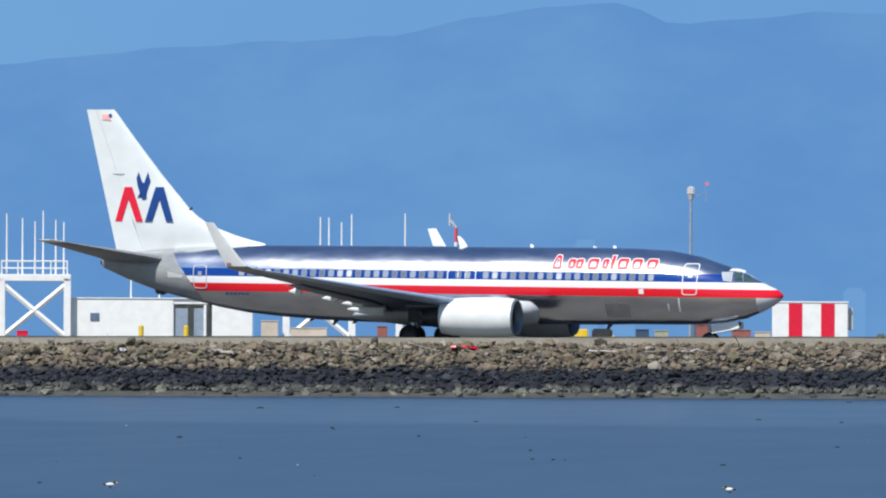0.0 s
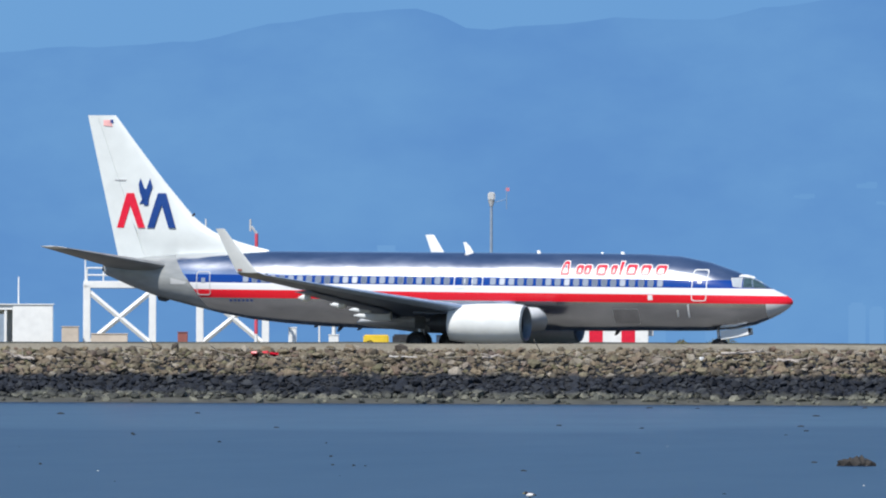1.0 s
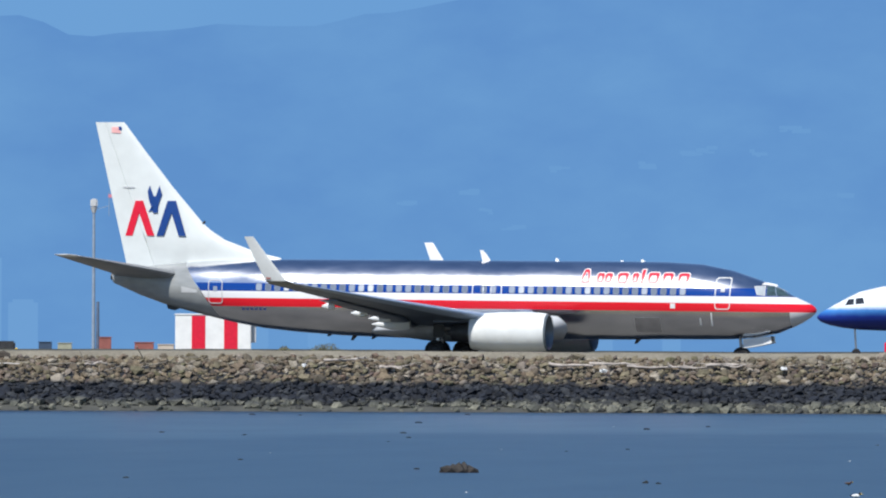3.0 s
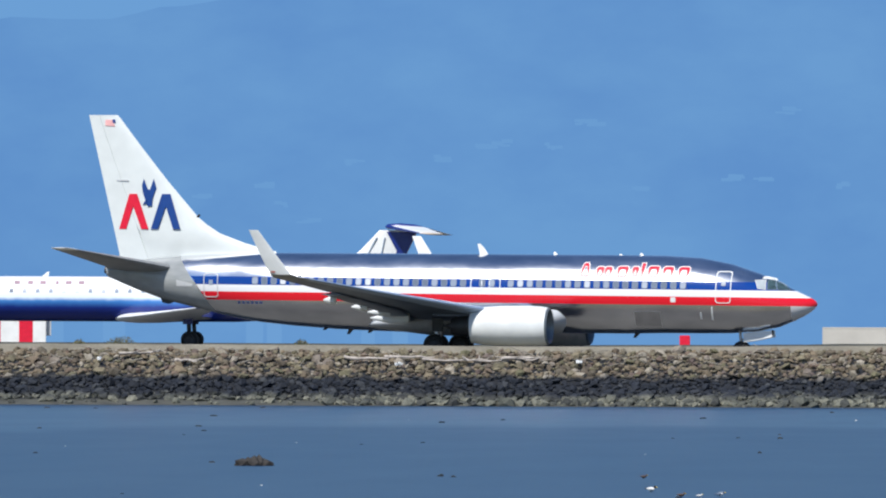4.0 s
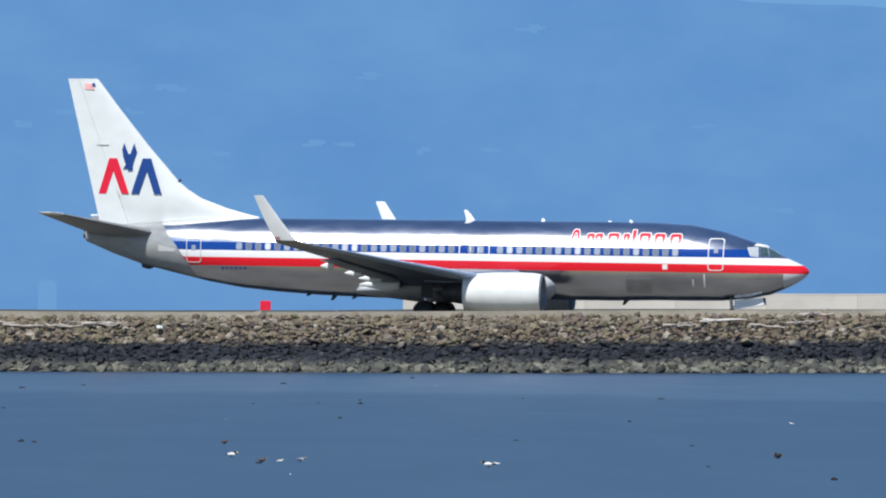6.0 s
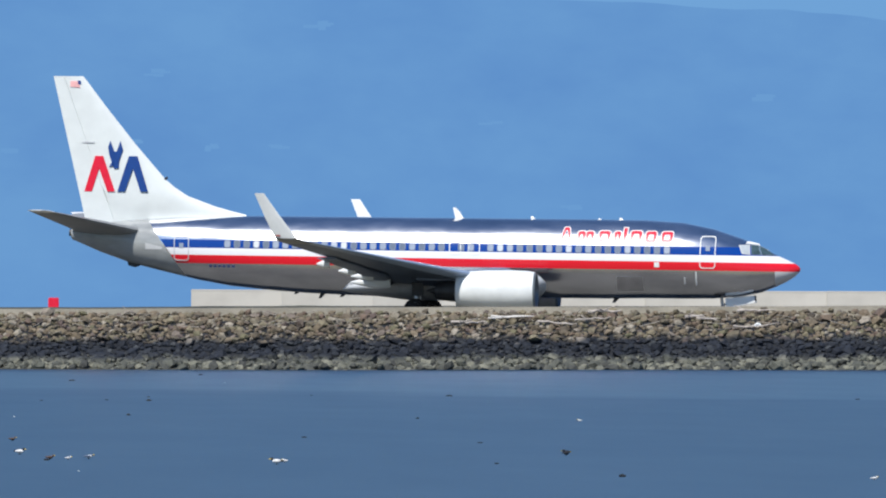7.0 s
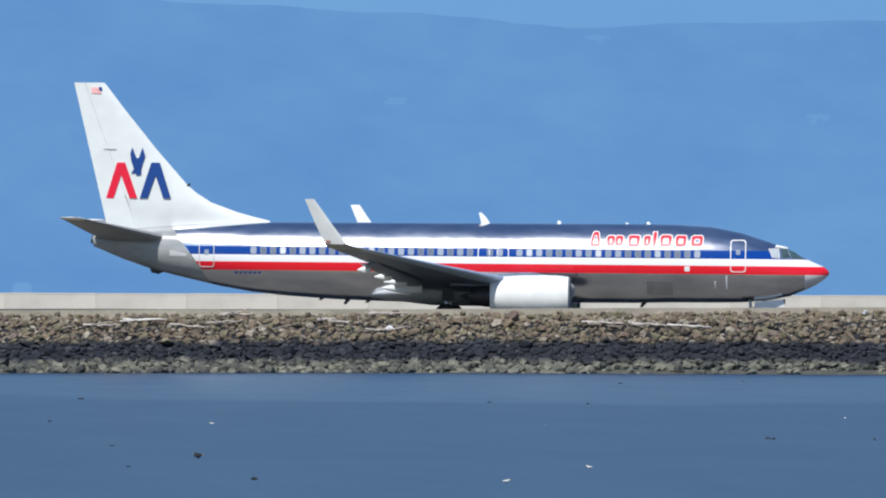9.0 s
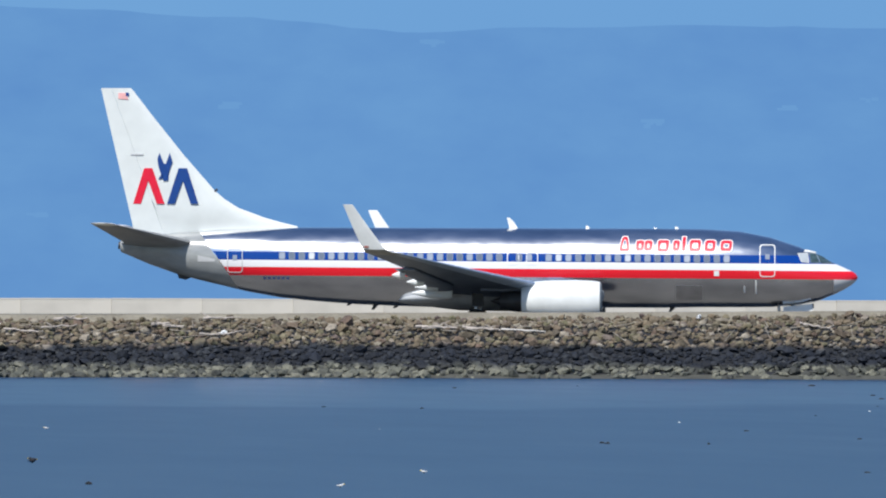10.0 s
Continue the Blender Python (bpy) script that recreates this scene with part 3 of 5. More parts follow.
            rings.append([(x + 0.03 + max(u, -cut), y, z + v) for u, v in foil(chord, t * 1.06, 24)])
        piece("leading_edge", auto(solid("leading_edge", loft(rings), M_SLAT), 50), root, "slats along the leading edge, blue-grey from painted sky reflection")
        # flap track fairings
        for y, x, z, ln in [(4.0, -20.75, 2.10, 2.1), (5.4, -21.45, 2.40, 1.2), (7.6, -22.10, 2.66, 0.9), (11.0, -22.95, 3.00, 0.7)]:
            q = 0.21 if ln > 2 else 0.15
            prof = [(0, 0.02), (-0.03, q * 0.9), (-0.25, q * 1.05), (-ln * 0.5, q * 0.95), (-ln * 0.8, q * 0.5), (-ln, 0.02)]
            v, f = lathe_x(prof, 12)
            v = [(a + x, s * y + b, c * 1.35 + z - 0.18) for a, b, c in v]
            piece("flap_fairing", solid("flap_fairing", (v, f), M_NACELLE), root, "white canoe-shaped flap fairing")
        # engine
        eng = new("engine")
        eng.parent = root
        eng.matrix_basis = pose(-13.1, s * 4.83, 1.53)
        prof = [(-0.42, 0.78), (-0.12, 0.83), (0.0, 0.92), (-0.10, 1.0)]
        piece("inlet_lip", solid("inlet_lip", lathe_x(prof, 36, 0.06), M_LIP), eng, "metal inlet lip with a dark reflection in its colour")
        prof = [(-0.10, 1.002), (-0.5, 1.06), (-1.4, 1.10), (-2.6, 1.08), (-3.5, 1.02), (-4.1, 0.93), (-4.1, 0.86), (-3.2, 0.88)]
        piece("nacelle", auto(solid("nacelle", lathe_x(prof, 36, 0.06), M_NACELLE), 50), eng, "white nacelle")
        prof = [(-0.42, 0.78), (-1.2, 0.77), (-1.2, 0.05)]
        piece("inlet_duct", solid("inlet_duct", lathe_x(prof, 36, 0.03), M_DARK), eng, "dark inlet and fan")
        piece("spinner", solid("spinner", lathe_x([(-0.75, 0.01), (-0.85, 0.12), (-1.19, 0.26)], 20), M_STEEL), eng, "grey metal fan spinner")
        prof = [(-3.2, 0.88), (-3.3, 0.62), (-4.4, 0.55), (-5.2, 0.42), (-5.2, 0.38), (-4.9, 0.3), (-5.7, 0.02)]
        piece("exhaust_nozzle", auto(solid("exhaust_nozzle", lathe_x(prof, 28), M_DARK), 50), eng, "dark metal exhaust nozzle")
        v, f = loft([[(x, w * c, z + h * k) for c, k in ((1, 0), (0.7, 0.5), (-0.7, 0.5), (-1, 0), (-0.7, -0.5), (0.7, -0.5))] for x, w, z, h in [(-0.9, 0.03, 1.0, 0.1), (-1.8, 0.2, 1.02, 0.34), (-4.0, 0.24, 0.80, 0.55), (-6.2, 0.12, 0.72, 0.4)]])
        piece("pylon", solid("pylon", (v, f), M_WING), eng, "grey engine pylon")
    # cabin windows, one mesh, each its own part
    for s in (-1, 1):
        w0, h0 = 0.165, 0.20
        ring_o = [(w0 * math.copysign(abs(cos(a)) ** 0.5, cos(a)), h0 * math.copysign(abs(sin(a)) ** 0.5, sin(a))) for a in [2 * pi * (i + 0.5) / 16 for i in range(16)]]
        verts = [(x, 0.022, z) for x, z in ring_o] + [(x * 0.84, 0.024, z * 0.86) for x, z in ring_o] + [(x * 0.84, 0.016, z * 0.86) for x, z in ring_o] + [(x * 1.03, -0.03, z * 1.03) for x, z in ring_o]
        faces, slots = [], []
        for i in range(16):
            j = (i + 1) % 16
            faces += [(i, j, 16 + j, 16 + i), (16 + i, 16 + j, 32 + j, 32 + i), (48 + i, 48 + j, j, i)]
            slots += [0, 0, 0]
        faces.append(tuple(range(32, 48)))
        slots.append(1)
        me = fix(mesh_of("cabin_window", verts, faces, [M_FRAME, M_SHADE], False, slots))
        x = -6.75
        i = 0
        while x > -29.9:
            if i not in (19, 22):
                z = 3.755 - (x + 11) * 0.0042
                p = skin(x, z, s, STATIONS, 0.0)
                top, bot, w = section(x, STATIONS)
                c, h = (top + bot) / 2, (top - bot) / 2
                u = (z - c) / h
                tilt = atan2(u / h, sqrt(1 - u * u) / w)
                m = Matrix.Translation(p) @ (Matrix.Rotation(tilt, 4, "X") if s > 0 else Matrix.Rotation(pi, 4, "Z") @ Matrix.Rotation(tilt, 4, "X"))
                piece("cabin_window", me, root, at=m)
            x -= 0.508
            i += 1
        # doors and exits
        for x0, x1, z0, z1, lab in [(-5.06, -4.26, 2.82, 4.48, "cabin door outlined in white"), (-32.45, -31.65, 2.95, 4.2, "rear cabin door outlined in white")]:
            d = piece("cabin_door", solid("cabin_door", frame_patch(x0, x1, z0, z1, s, STATIONS, 0.042), M_WHITE if x0 > -20 else M_GREY_PAINT), root, lab)
            zc = z0 + (z1 - z0) * 0.62
            xm = (x0 + x1) / 2
            piece("door_window", solid("door_window", patch([(xm - 0.11, zc - 0.13), (xm + 0.11, zc - 0.13), (xm + 0.11, zc + 0.13), (xm - 0.11, zc + 0.13)], s, STATIONS, 0.02, 2, 2), M_SHADE), d, "small pale window")
        for x0 in (-18.04, -17.06):
            piece("overwing_exit", solid("overwing_exit", frame_patch(x0, x0 + 0.62, 3.40, 4.05, s, STATIONS, 0.045), M_WHITE), root, "overwing exit outlined in white")
        # cockpit glazing
        glaz = [((-1.36, 3.54), (-1.93, 3.55), (-2.14, 4.0), (-1.78, 3.84)), ((-1.97, 3.55), (-2.44, 3.56), (-2.50, 4.05), (-2.18, 4.02)), ((-2.56, 3.58), (-2.90, 3.62), (-3.06, 4.0), (-2.62, 4.02))]
        for k, c in enumerate(glaz):
            xm, zm = sum(p[0] for p in c) / 4, sum(p[1] for p in c) / 4
            big = [(xm + (x - xm) * (1.05, 1.08, 1.22)[k], zm + (z - zm) * (1.05, 1.07, 1.2)[k]) for x, z in c]
            fr = piece("windshield_frame", solid("windshield_frame", patch(big, s, STATIONS, 0.012, 3, 3), (M_MAST, M_MAST, M_GREY_PAINT)[k]), root, "thin windshield frame")
            piece("windshield_pane", solid("windshield_pane", patch(c, s, STATIONS, 0.024, 3, 3), M_PANE if k == 2 else M_COCKPIT), fr, "side pane with painted sky glare" if k == 2 else "dark cockpit glass")
        piece("brow_panel", solid("brow_panel", patch([(-2.80, 4.11), (-2.16, 4.09), (-2.24, 4.14), (-2.74, 4.24)], s, STATIONS, 0.014, 4, 2), M_WHITE), root, "pale panel over the windshield")
        # the name as plain rounded frames with a white edge
        cells = [(-12.30, -11.74, 4.12, 4.86, 0.55), (-11.43, -11.03, 4.15, 4.67, 0), (-11.00, -10.60, 4.15, 4.67, 0), (-10.33, -9.75, 4.11, 4.69, 0), (-9.54, -9.19, 4.15, 4.68, 0),
                 (-9.06, -8.89, 4.15, 4.86, 0), (-8.69, -8.11, 4.13, 4.71, 0), (-7.90, -7.36, 4.13, 4.69, 0), (-7.09, -6.51, 4.15, 4.68, 0)]
        for x0, x1, z0, z1, taper in cells:
            e = 0.045
            if x1 - x0 > 0.3:
                back = piece("name_block", solid("name_block", frame_patch(x0 - e, x1 + e, z0 - e, z1 + e, s, STATIONS, 0.145 + 2 * e, 0.006, 0.15, 0.05, taper * 0.9), M_WHITE), root, "white edge of a plain name block")
                piece("name_frame", solid("name_frame", frame_patch(x0, x1, z0, z1, s, STATIONS, 0.145, 0.014, 0.12, 0.05, taper), M_RED), back, "red rounded frame")
            else:
                back = piece("name_block", solid("name_block", patch([(x0 - e, z0 - e), (x1 + e, z0 - e), (x1 + e + 0.05, z1 + e), (x0 - e + 0.05, z1 + e)], s, STATIONS, 0.006, 2, 8), M_WHITE), root, "white edge of a plain name block")
                piece("name_frame", solid("name_frame", patch([(x0, z0), (x1, z0), (x1 + 0.05, z1), (x0 + 0.05, z1)], s, STATIONS, 0.014, 2, 8), M_RED), back, "red upright bar")
        # small marks: pale vents low on the nose, registration bar at the tail
        for xa, z0, z1 in [(-5.28, 1.96, 2.64), (-5.87, 2.0, 2.34)]:
            piece("vent_mark", solid("vent_mark", patch([(xa, z0), (xa + 0.07, z0), (xa + 0.07, z1), (xa, z1)], s, STATIONS, 0.01, 1, 3), M_WHITE), root, "small pale mark")
        piece("cargo_door", solid("cargo_door", patch([(-9.35, 1.62), (-8.0, 1.62), (-8.0, 2.36), (-9.35, 2.36)], s, STATIONS, 0.003, 6, 6), M_CARGO), root, "dull metal cargo door")
        piece("stripe_mark", solid("stripe_mark", patch([(-7.4, 2.86), (-7.14, 2.86), (-7.14, 3.12), (-7.4, 3.12)], s, STATIONS, 0.008, 2, 2), M_WHITE), root, "small white mark on the red stripe")
        piece("fin_mark", decal([((-37.5, 9.0), (-36.85, 9.0), (-36.85, 9.07), (-37.5, 9.07))], s, M_GREY_PAINT, "fin_mark", 3), fin, "thin grey dash")
        for i in range(6):
            xa = -30.6 + i * 0.24
            piece("registration_bar", solid("registration_bar", patch([(xa, 2.62), (xa + 0.17, 2.62), (xa + 0.17, 2.75), (xa, 2.75)], s, STATIONS, 0.004, 2, 2), M_REG), root, "plain dark blue bar")
        piece("rear_vent", solid("rear_vent", patch([(-33.98, 3.52), (-33.12, 3.52), (-33.05, 3.64), (-33.98, 3.84)], s, STATIONS, 0.008, 4, 2), M_GREY_PAINT), root, "pale grey vent panel")
    # gear
    tm = wheel_meshes(0.565, 0.42)
    for s in (-1, 1):
        leg = merged([rod((-19.6, s * 2.86, 0.56), (-19.5, s * 2.75, 2.3), 0.13, 10), rod((-19.6, s * 2.3, 0.565), (-19.6, s * 3.4, 0.565), 0.08, 8), rod((-19.55, s * 2.8, 1.2), (-19.3, s * 1.4, 2.0), 0.07, 8), rod((-19.3, s * 2.86, 0.7), (-19.35, s * 2.86, 1.4), 0.05, 6)])
        piece("gear_leg", solid("gear_leg", leg, M_STEEL), root, "steel main gear leg")
        for y in (2.43, 3.29):
            WHEELS.append((add_wheel(root, tm, -19.6, s * y, 0.565), -19.6, s * y, 0.565, 0.565))
        piece("gear_door", bm_mesh("gear_door", box(0.6, 0.05, 0.9, 0.02, True, (-19.5, s * 3.0, 1.25)), M_DARK), root, "dark gear door")
    nm = wheel_meshes(0.43, 0.24)
    leg = merged([rod((-4.0, 0, 0.45), (-4.1, 0, 1.5), 0.08, 10), rod((-4.0, -0.3, 0.45), (-4.0, 0.3, 0.45), 0.05, 8), rod((-4.05, 0, 0.9), (-3.2, 0, 1.45), 0.05, 8)])
    piece("gear_leg", solid("gear_leg", leg, M_STEEL), root, "steel nose gear leg")
    for y in (-0.22, 0.22):
        WHEELS.append((add_wheel(root, nm, -4.0, y, 0.45), -4.0, y, 0.45, 0.43))
    for y in (-0.42, 0.42):
        piece("gear_door", flat_shape([(-3.85, 1.3), (-2.35, 1.45), (-2.3, 1.1), (-3.0, 0.95), (-3.8, 0.82)], y - 0.02, y + 0.02, M_WHITE, "gear_door"), root, "white nose gear door")
    piece("nose_probe_light", bm_mesh("nose_probe_light", box(0.16, 0.2, 0.26, 0.03, True, (-2.35, -0.2, 1.2)), M_DARK), root, "dark taxi light")
    # aerials along the back and belly
    for x, h in [(-13.9, 0.14), (-9.3, 0.1), (-10.4, 0.05)]:
        piece("aerial", flat_shape([(x - 0.13, 5.27), (x + 0.1, 5.27), (x - 0.02, 5.3 + h), (x - 0.12, 5.3 + h)], -0.03, 0.03, M_WHITE, "aerial"), root, "small white aerial")
    piece("blade_aerial", flat_shape([(-17.95, 5.28), (-17.52, 5.28), (-17.72, 5.6), (-17.95, 5.84), (-18.1, 5.84)], -0.04, 0.04, M_WHITE, "blade_aerial"), root, "white blade aerial on the back")
    for x, h in [(-9.6, 0.22), (-26.2, 0.10), (-23.8, 0.12), (-24.9, 0.24)]:
        zb = section(x, STATIONS)[1]
        piece("drain_mast", flat_shape([(x - 0.05, zb + 0.05), (x + 0.25, zb + 0.05), (x - 0.02, zb - h), (x - 0.16, zb - h)], -0.03, 0.03, M_DARK, "drain_mast"), root, "dark belly drain mast")
    piece("tail_skid", flat_shape([(-34.3, 2.72), (-35.1, 2.95), (-35.0, 2.66), (-34.65, 2.58)], -0.08, 0.08, M_DARK, "tail_skid"), root, "dark tail skid")
    piece("exhaust", solid("exhaust", rod((-37.9, 0, 4.33), (-38.12, 0, 4.35), 0.19, 12), M_DARK), root, "dark tail exhaust")
    return root


# ---- regional jet ----
RJ = [(-0.02, 2.45, 2.35, 0.05), (-0.25, 2.7, 2.12, 0.32), (-0.8, 3, 1.92, 0.62), (-1.6, 3.45, 1.76, 0.92), (-2.6, 3.95, 1.65, 1.15), (-4, 4.28, 1.6, 1.32), (-6, 4.32, 1.6, 1.345), (-12, 4.32, 1.6, 1.345),
      (-20, 4.32, 1.6, 1.345), (-22.5, 4.32, 1.72, 1.32), (-25, 4.3, 2.1, 1.2), (-27.5, 4.2, 2.65, 0.92), (-29.5, 4, 3.1, 0.55), (-31, 3.75, 3.4, 0.2)]


def regional_jet():
    root = thing("regional_jet", "white and navy regional jet rolling along the runway", "airplane")
    piece("fuselage", auto(solid("fuselage", hull(RJ, 36), M_REGIONAL), 60), root, "white above fading to navy below")
    rows = [[(le + a, b, z) for a, b in foil(le - te, 0.1)] for z, le, te in [(3.7, -23.8, -29.3), (4.4, -25.4, -29.6), (5.0, -26.3, -29.9), (6.0, -27.5, -30.4), (7.2, -28.65, -30.95)]]
    piece("tail_fin", auto(solid("tail_fin", loft(rows), M_WHITE), 50), root, "white fin")
    # navy rudder; its wide top also paints the stabilizer's shadow on the fin
    piece("rudder", flat_shape([(-29.15, 4.5), (-29.67, 4.5), (-30.38, 5.95), (-30.93, 7.1), (-29.1, 7.1), (-29.72, 5.95)], -0.2, 0.2, M_NAVY, "rudder"), root, "navy rudder, its wide top the stabilizer's painted shadow")
    for x0, x1 in [(-27.95, -28.45), (-28.75, -28.95)]:
        piece("fin_seam", flat_shape([(x0, 5.8), (x0 - 0.07, 5.8), (x1 - 0.07, 6.75), (x1, 6.75)], -0.2, 0.2, M_MAST, "fin_seam"), root, "grey seam line")
    v, f = lathe_x([(-29.0, 0.03), (-29.15, 0.15), (-29.9, 0.2), (-30.7, 0.14), (-31.2, 0.02)], 12)
    piece("bullet_fairing", solid("bullet_fairing", ([(a, b, c + 7.42) for a, b, c in v], f), M_NAVY), root, "navy tail bullet")
    for s in (-1, 1):
        piece("stabilizer", auto(solid("stabilizer", blade([(-29.1, s * 0.05, 7.38, 2.3, 0.1), (-31.35, s * 4.0, 6.98, 1.3, 0.09)]), M_WHITE), 50), root, "white stabilizer")
        piece("stabilizer_tip", auto(solid("stabilizer_tip", blade([(-31.37, s * 4.0, 6.98, 1.3, 0.09), (-31.8, s * 4.3, 6.95, 1.05, 0.06)]), M_BEIGE), 50), root, "beige stabilizer tip")
        piece("leading_edge", auto(solid("leading_edge", blade([(-29.0, s * 0.05, 7.39, 0.5, 0.45), (-31.25, s * 3.9, 7.0, 0.16, 0.5)]), M_NAVY), 50), root, "navy leading edge")
        piece("wing", auto(solid("wing", blade([(-12.6, s * 0.6, 1.8, 6.0, 0.12), (-14.2, s * 3.2, 1.95, 3.9, 0.12), (-18.4, s * 11.1, 2.4, 1.4, 0.1)]), M_WHITE), 50), root, "white wing")
        rings = []
        for x, y, z, chord, tilt in [(-18.4, 11.1, 2.4, 1.4, 0), (-18.8, 11.5, 2.6, 1.15, 50), (-19.7, 11.75, 3.65, 0.5, 75)]:
            a = radians(tilt)
            rings.append([(x + p, s * (y - q * sin(a)), z + q * cos(a)) for p, q in foil(chord, 0.09)])
        piece("winglet", solid("winglet", loft(rings), M_NAVY), root, "navy winglet")
        v, f = lathe_x([(-0.5, 0.5), (0, 0.62), (-0.3, 0.7), (-1.6, 0.76), (-3.2, 0.66), (-3.9, 0.5), (-3.9, 0.42), (-3.2, 0.3), (-4.5, 0.05)], 24)
        e = piece("engine", auto(solid("engine", ([(a - 22.2, s * 2.25 + b, c + 3.45) for a, b, c in v], f), M_NAVY), 50), root, "navy rear engine")
        v, f = lathe_x([(-0.02, 0.60), (0.02, 0.64), (-0.28, 0.71)], 24)
        piece("inlet_lip", solid("inlet_lip", ([(a - 22.18, s * 2.25 + b, c + 3.45) for a, b, c in v], f), M_CHROME), e, "polished inlet lip")
        piece("engine_pylon", bm_mesh("engine_pylon", box(2.6, 1.2, 0.25, 0.05, False, (-24.2, s * 1.5, 3.4)), M_NAVY), root)
        me = solid("cabin_window", patch([(-0.11, 3.34), (0.11, 3.34), (0.11, 3.58), (-0.11, 3.58)], s, [(1, 4.32, 1.6, 1.345), (-1, 4.32, 1.6, 1.345)], 0.012, 2, 2), M_SHADE)
        for i in range(20):
            piece("cabin_window", me, root, at=pose(-5.6 - i * 0.8, 0, 0))
        for i, w in enumerate((0.34, 0.34, 0.16, 0.34, 0.30, 0.34)):
            xa = -10.8 + i * 0.78
            piece("name_bar", solid("name_bar", patch([(xa, 3.84), (xa + w, 3.84), (xa + w, 4.03), (xa, 4.03)], s, RJ, 0.02, 2, 4), M_FADED), root, "faded bar of the name")
        for c in [((-1.75, 3.12), (-2.3, 3.18), (-2.3, 3.52), (-1.95, 3.48)), ((-2.4, 3.18), (-2.95, 3.25), (-2.85, 3.58), (-2.4, 3.54))]:
            piece("windshield_pane", solid("windshield_pane", patch(c, s, RJ, 0.015, 2, 2), M_GLASS), root, "dark cockpit glass")
        tm = wheel_meshes(0.52, 0.36)
        piece("gear_leg", solid("gear_leg", rod((-17.3, s * 2.0, 0.52), (-17.2, s * 1.7, 2.0), 0.14), M_DARK), root, "dark main gear leg")
        piece("gear_door", bm_mesh("gear_door", box(0.62, 0.05, 0.75, 0.02, True, (-17.2, s * 2.05, 1.45)), M_NAVY), root, "navy gear door")
        for y in (1.8, 2.2):
            add_wheel(root, tm, -17.3, s * y, 0.52)
    tm = wheel_meshes(0.26, 0.15)
    piece("gear_leg", solid("gear_leg", rod((-2.4, 0, 0.26), (-2.3, 0, 1.9), 0.06), M_STEEL), root, "steel nose gear leg")
    for y in (-0.15, 0.15):
        add_wheel(root, tm, -2.4, y, 0.26)
    piece("aerial", flat_shape([(-8.5, 4.28), (-8.1, 4.28), (-8.45, 4.6), (-8.6, 4.6)], -0.03, 0.03, M_WHITE, "aerial"), root, "white aerial")
    return root


# ---- setting ----
def shore(x):
    """The y of the water's edge along the bank."""
    return 680.0 + 0.06 * (x + 68) + 0.5 * noise.noise((x * 0.05, 3.3, 0))


def crest(x):
    """Height of the bank's top."""
    dip = 0.12 * math.exp(-((x + 2) / 17) ** 2)
    return max(0.25, min(1.2, 0.625 + 0.0034 * x - dip + 0.005 * max(0.0, x - 28))) + 0.02 * noise.noise((x * 0.12, 9.1, 0))


def sheet(name, xs, ys, height, mat, label, category, kind="structure"):
    verts = [(x, y, height(x, y)) for y in ys for x in xs]
    w = len(xs)
    faces = [(j * w + i, j * w + i + 1, (j + 1) * w + i + 1, (j + 1) * w + i) for j in range(len(ys) - 1) for i in range(w - 1)]
    ob = new(name, mesh_of(name, verts, faces, mat, True))
    return tagged(ob, label, category, kind=kind)


WATER = -2.42


def mud_z(x, y):
    """The mud lies a little higher along one stretch of the shore."""
    a, b = (max(0.0, min(1.0, u)) for u in ((x - 8) / 30, (y - 450) / 190))
    return WATER + 0.11 * a * a * (3 - 2 * a) * b * b * (3 - 2 * b)


